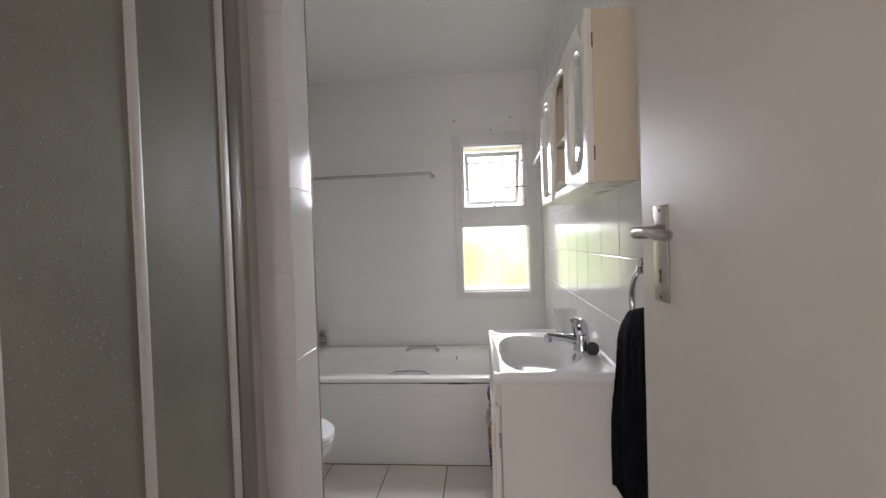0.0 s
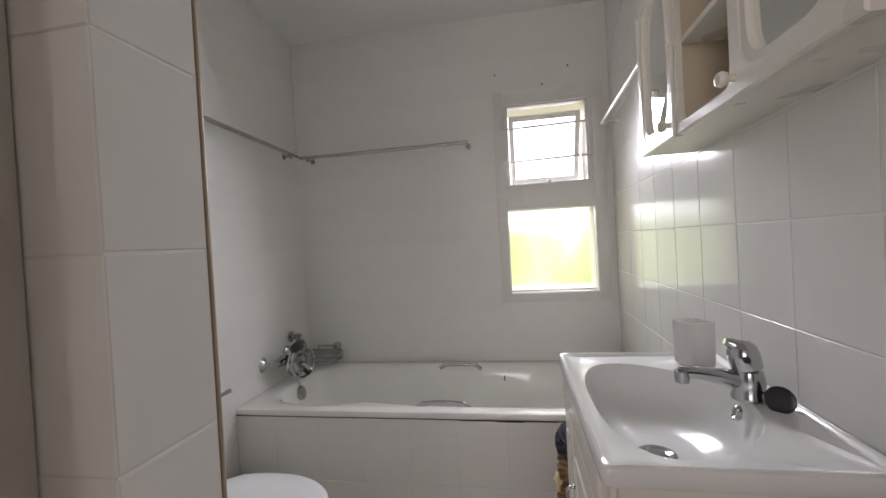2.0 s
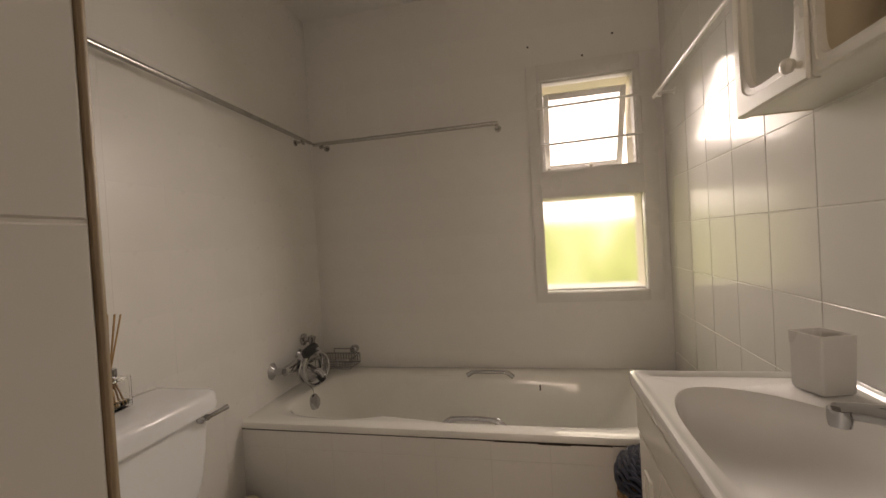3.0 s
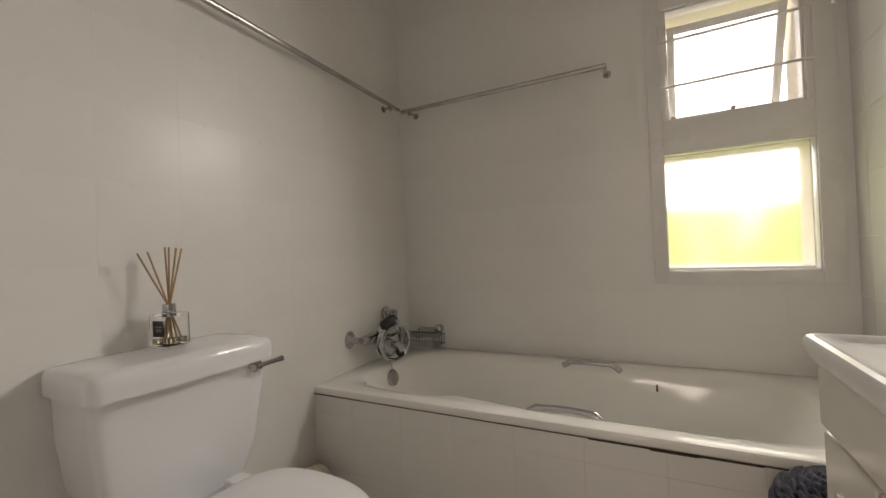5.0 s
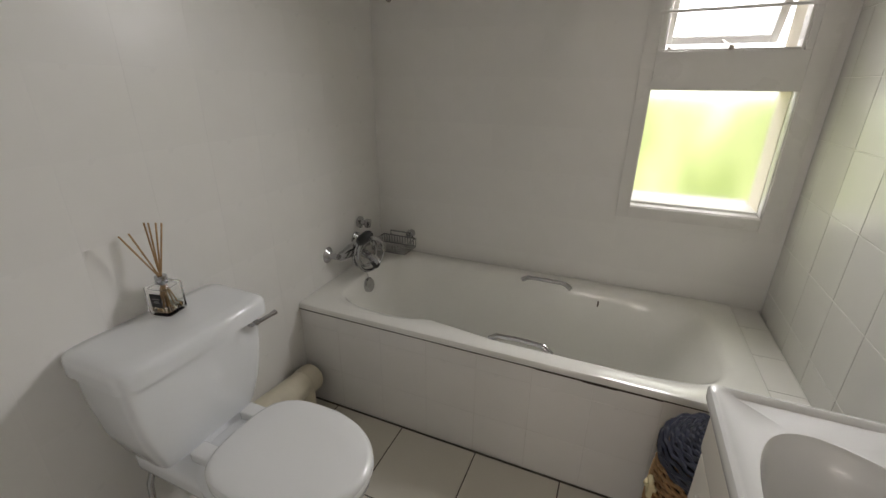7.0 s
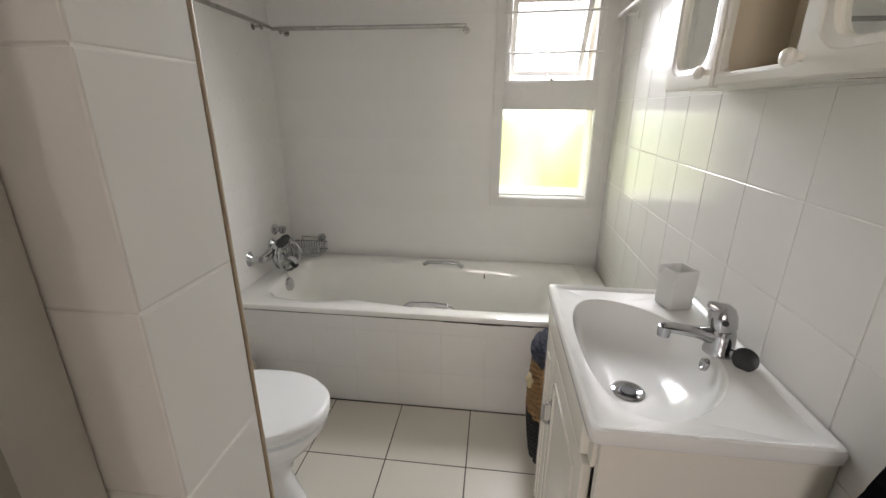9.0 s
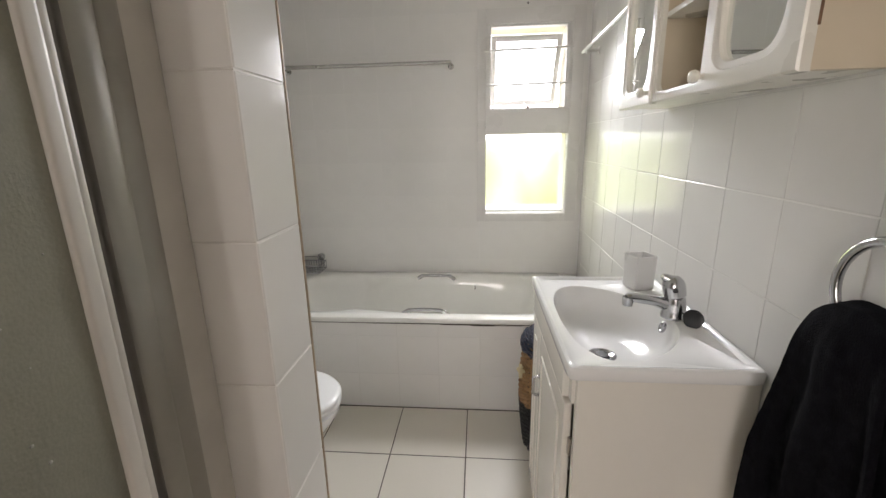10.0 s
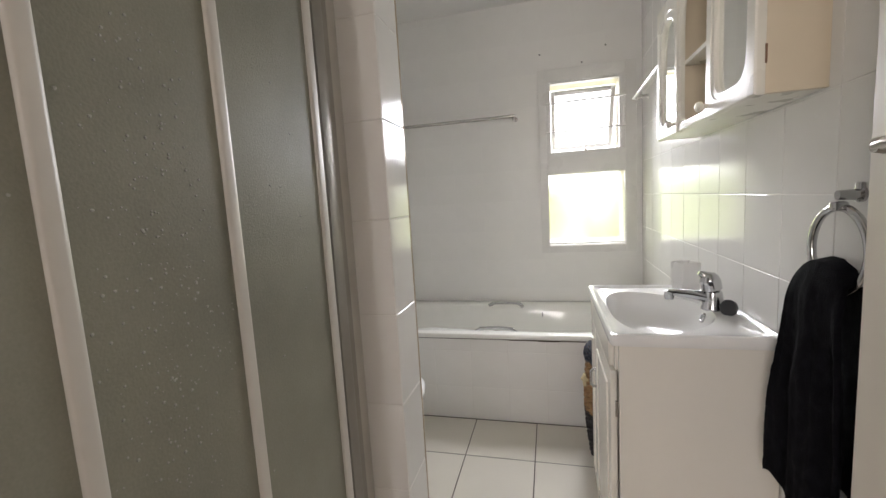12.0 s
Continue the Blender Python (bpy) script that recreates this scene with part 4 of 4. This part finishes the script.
# ---- shower screen ----
def shower_screen():
    e = empty("shower_screen", (-0.25, 0.5, 0.0), "folding shower screen with grey pebbled panels in aluminium profiles", "shower screen")
    inv = e.matrix_world.inverted()

    def put(ob):
        ob.matrix_parent_inverse = inv
        return ob
    x, h = -0.25, 1.95
    # wall channel in three steps
    put(Shape().box((-0.32, 0.99, 0.06), (-0.287, 1.055, h), 0.004).make("wall_channel", ALU_W, e))
    put(Shape().box((-0.30, 0.948, 0.06), (-0.268, 0.989, h), 0.006).make("wall_channel", ALU, e))
    put(Shape().box((-0.275, 0.915, 0.06), (-0.254, 0.947, h), 0.006).make("wall_channel", ALU, e))
    ys = [0.882, 0.692, 0.519, 0.35, 0.18, 0.012]
    for i, y in enumerate(ys):
        zig = 0.0
        st = Shape().box((x + zig - 0.012, y - 0.009, 0.06), (x + zig + 0.006, y + 0.009, h), 0.005, 3)
        if i == 0:
            st.box((x - 0.012, y + 0.011, 0.06), (x + 0.0, y + 0.020, h), 0.003)
        put(st.make("stile", ALU_W, e, True, "off-white slim upright profile"))
        if i + 1 < len(ys):
            y2 = ys[i + 1]
            z2 = 0.0
            s = Shape()
            a, b = Vector((x + zig, y - 0.006, 0)), Vector((x + z2, y2 + 0.006, 0))
            n = Vector((0.002, 0, 0))
            s.rings([[a - n, b - n, b + n, a + n], [v + Vector((0, 0, h - 0.06)) for v in (a - n, b - n, b + n, a + n)]])
            o = s.make("panel", SCREEN, e, False, "grey pebbled plastic panel")
            o.matrix_parent_inverse = inv @ Matrix.Translation((0, 0, 0.06))
    rnd = random.Random(8)
    dr = Shape()
    for k in range(620):
        y, z = rnd.gauss(0.60, 0.035) if k < 480 else rnd.uniform(0.05, 0.86), rnd.gauss(1.08, 0.2) if k < 480 else rnd.uniform(0.5, 1.6)
        if abs(y - 0.692) > 0.013 and abs(y - 0.519) > 0.013:
            r = rnd.uniform(0.0005, 0.0019)
            dr.lathe((x + 0.0018, y, z), (1, 0, 0), [(0, r), (r * 0.5, r * 0.8), (r * 0.8, r * 0.2)], 6)
    o = put(dr.make("dried_drops", mat("dried_water_drop", (0.40, 0.395, 0.36), 0.15, vary=0.1), e, True, "dried water drops"))
    o["kind"] = "stuff"
    put(Shape().box((x - 0.03, 0.002, h), (x + 0.03, 1.055, h + 0.04), 0.004).make("top_track", ALU, e))
    put(Shape().box((x - 0.04, 0.002, 0.0), (x + 0.04, 1.055, 0.058), 0.006).make("bottom_track", ALU_W, e))


shower_screen()

# wall fixings: old plugged screw holes over the window
for hx, hz in ((0.058, 1.959), (0.430, 1.964), (0.298, 1.885)):
    tagged(Shape().lathe((hx, YB + 0.001, hz), (0, -1, 0), [(0, 0.0045), (0.0022, 0.0045), (0.0024, 0.001)], 10).make("screw_hole", DARK), "small dark screw hole in the wall", "screw hole", "screw holes over the window")

# tan trim down the outer tile corner
structure(Shape().box((-0.234, 1.1765, 0.0), (-0.2094, 1.1825, ZC), 0.0025), "trim_corner", TRIMM, "tan corner trim of the shower wall")

# ---- wall and floor tiles ----
_tiles = {}


def tile_mesh(w, h, t, ch, material, cut=(1, 1, 1, 1)):
    key = (round(w, 4), round(h, 4), t, material.name)
    if key not in _tiles:
        me = bpy.data.meshes.new("tile")
        a, b, c = w / 2, h / 2, ch
        vs = [(-a, -b, -t), (a, -b, -t), (a, b, -t), (-a, b, -t), (-a, -b, -c * 0.8), (a, -b, -c * 0.8), (a, b, -c * 0.8), (-a, b, -c * 0.8),
              (-a + c, -b + c, 0), (a - c, -b + c, 0), (a - c, b - c, 0), (-a + c, b - c, 0)]
        fs = [(8, 9, 10, 11)]
        for k in range(4):
            j = (k + 1) % 4
            fs += [(k, j, 4 + j, 4 + k), (4 + k, 4 + j, 8 + j, 8 + k)]
        me.from_pydata(vs, [], fs)
        me.materials.append(material)
        me.update()
        _tiles[key] = me
    return _tiles[key]


def cuts(start, stop, joint, pitch):
    k = math.ceil((start - joint) / pitch + 1e-6)
    c = [start]
    while joint + k * pitch < stop - 1e-4:
        c.append(joint + k * pitch)
        k += 1
    return c + [stop]


def tile_field(parent, origin, u, v, us, vs, material, gap, ch, holes=(), tilt=0.0012, t=0.005, seed=1):
    """Lays tiles between the joints us and vs on the plane through origin, spanned by u and v."""
    rnd = random.Random(seed)
    u, v = Vector(u), Vector(v)
    n = u.cross(v)
    base = Matrix((u, v, n)).transposed().to_4x4()
    for a, b in zip(us, us[1:]):
        for c, d in zip(vs, vs[1:]):
            pieces = [(a, b, c, d)]
            for (h0, h1, k0, k1) in holes:
                nxt = []
                for (p, q, r, s) in pieces:
                    if q <= h0 or p >= h1 or s <= k0 or r >= k1:
                        nxt.append((p, q, r, s))
                        continue
                    if p < h0:
                        nxt.append((p, h0, r, s))
                    if q > h1:
                        nxt.append((h1, q, r, s))
                    if r < k0:
                        nxt.append((max(p, h0), min(q, h1), r, k0))
                    if s > k1:
                        nxt.append((max(p, h0), min(q, h1), k1, s))
                pieces = nxt
            for (p, q, r, s) in pieces:
                if q - p < 0.008 or s - r < 0.008:
                    continue
                o = new("tile", tile_mesh(q - p - gap, s - r - gap, t, ch, material))
                o.parent = parent
                at = Vector(origin) + u * (p + q) / 2 + v * (r + s) / 2
                o.matrix_world = Matrix.Translation(at) @ base @ Euler((rnd.gauss(0, tilt), rnd.gauss(0, tilt), 0)).to_matrix().to_4x4()


zs = cuts(0.0, ZC, Z0, P)
_r = Vector((0.0211, 1, 0)).normalized()
_l = Vector((-0.05, 1, 0)).normalized()
tile_field(wall_right, (xr(0), 0, 0), -_r, (0, 0, 1), [-y for y in cuts(0.0, YB, 1.39, P)][::-1], zs, TILE_R, 0.0024, 0.0010, seed=2, tilt=0.0016)
tile_field(wall_left, (xl(0), 0, 0), _l, (0, 0, 1), cuts(1.178, YB, 1.845, 0.187), zs, TILE, 0.0007, 0.0003, seed=3, tilt=0.0005)
tile_field(wall_back, (0, YB, 0), (1, 0, 0), (0, 0, 1), cuts(XL, XR, -0.131, 0.187), [0.44] + [z for z in zs if z > 0.46], TILE, 0.0007, 0.0003, tilt=0.0005, holes=[(0.045, 0.588, 0.765, 1.86)], seed=4)
tile_field(stub, (-0.21, 0, 0), (0, 1, 0), (0, 0, 1), [1.057, 1.176], zs, TILE_R, 0.0024, 0.0013, seed=5)
tile_field(stub, (0, 1.057, 0), (1, 0, 0), (0, 0, 1), [-0.40, -0.21], zs, TILE, 0.002, 0.001, seed=6)
tile_field(stub, (0, 1.177, 0), (-1, 0, 0), (0, 0, 1), [-x for x in cuts(XL, -0.216, -0.40, P)][::-1], zs, TILE, 0.0016, 0.0008, seed=7)
tile_field(bath_front, (0, 2.304, 0), (1, 0, 0), (0, 0, 1), cuts(-1.053, 0.605, -0.131, 0.187), [0.0, 0.172, 0.362, 0.427], TILE, 0.002, 0.0007, seed=8)
tile_field(bath_ledge, (0, 0, 0.443), (1, 0, 0), (0, 1, 0), [0.517, 0.607], cuts(2.302, YB, 2.45, P), TILE, 0.002, 0.001, seed=9)
tile_field(floor, (0, 0, 0), (1, 0, 0), (0, 1, 0), cuts(XL + 0.02, XR - 0.02, 0.0, 0.3025), cuts(0.0, 2.297, 1.993, 0.305), FLOOR_T, 0.0042, 0.0012, seed=10, tilt=0.0008)
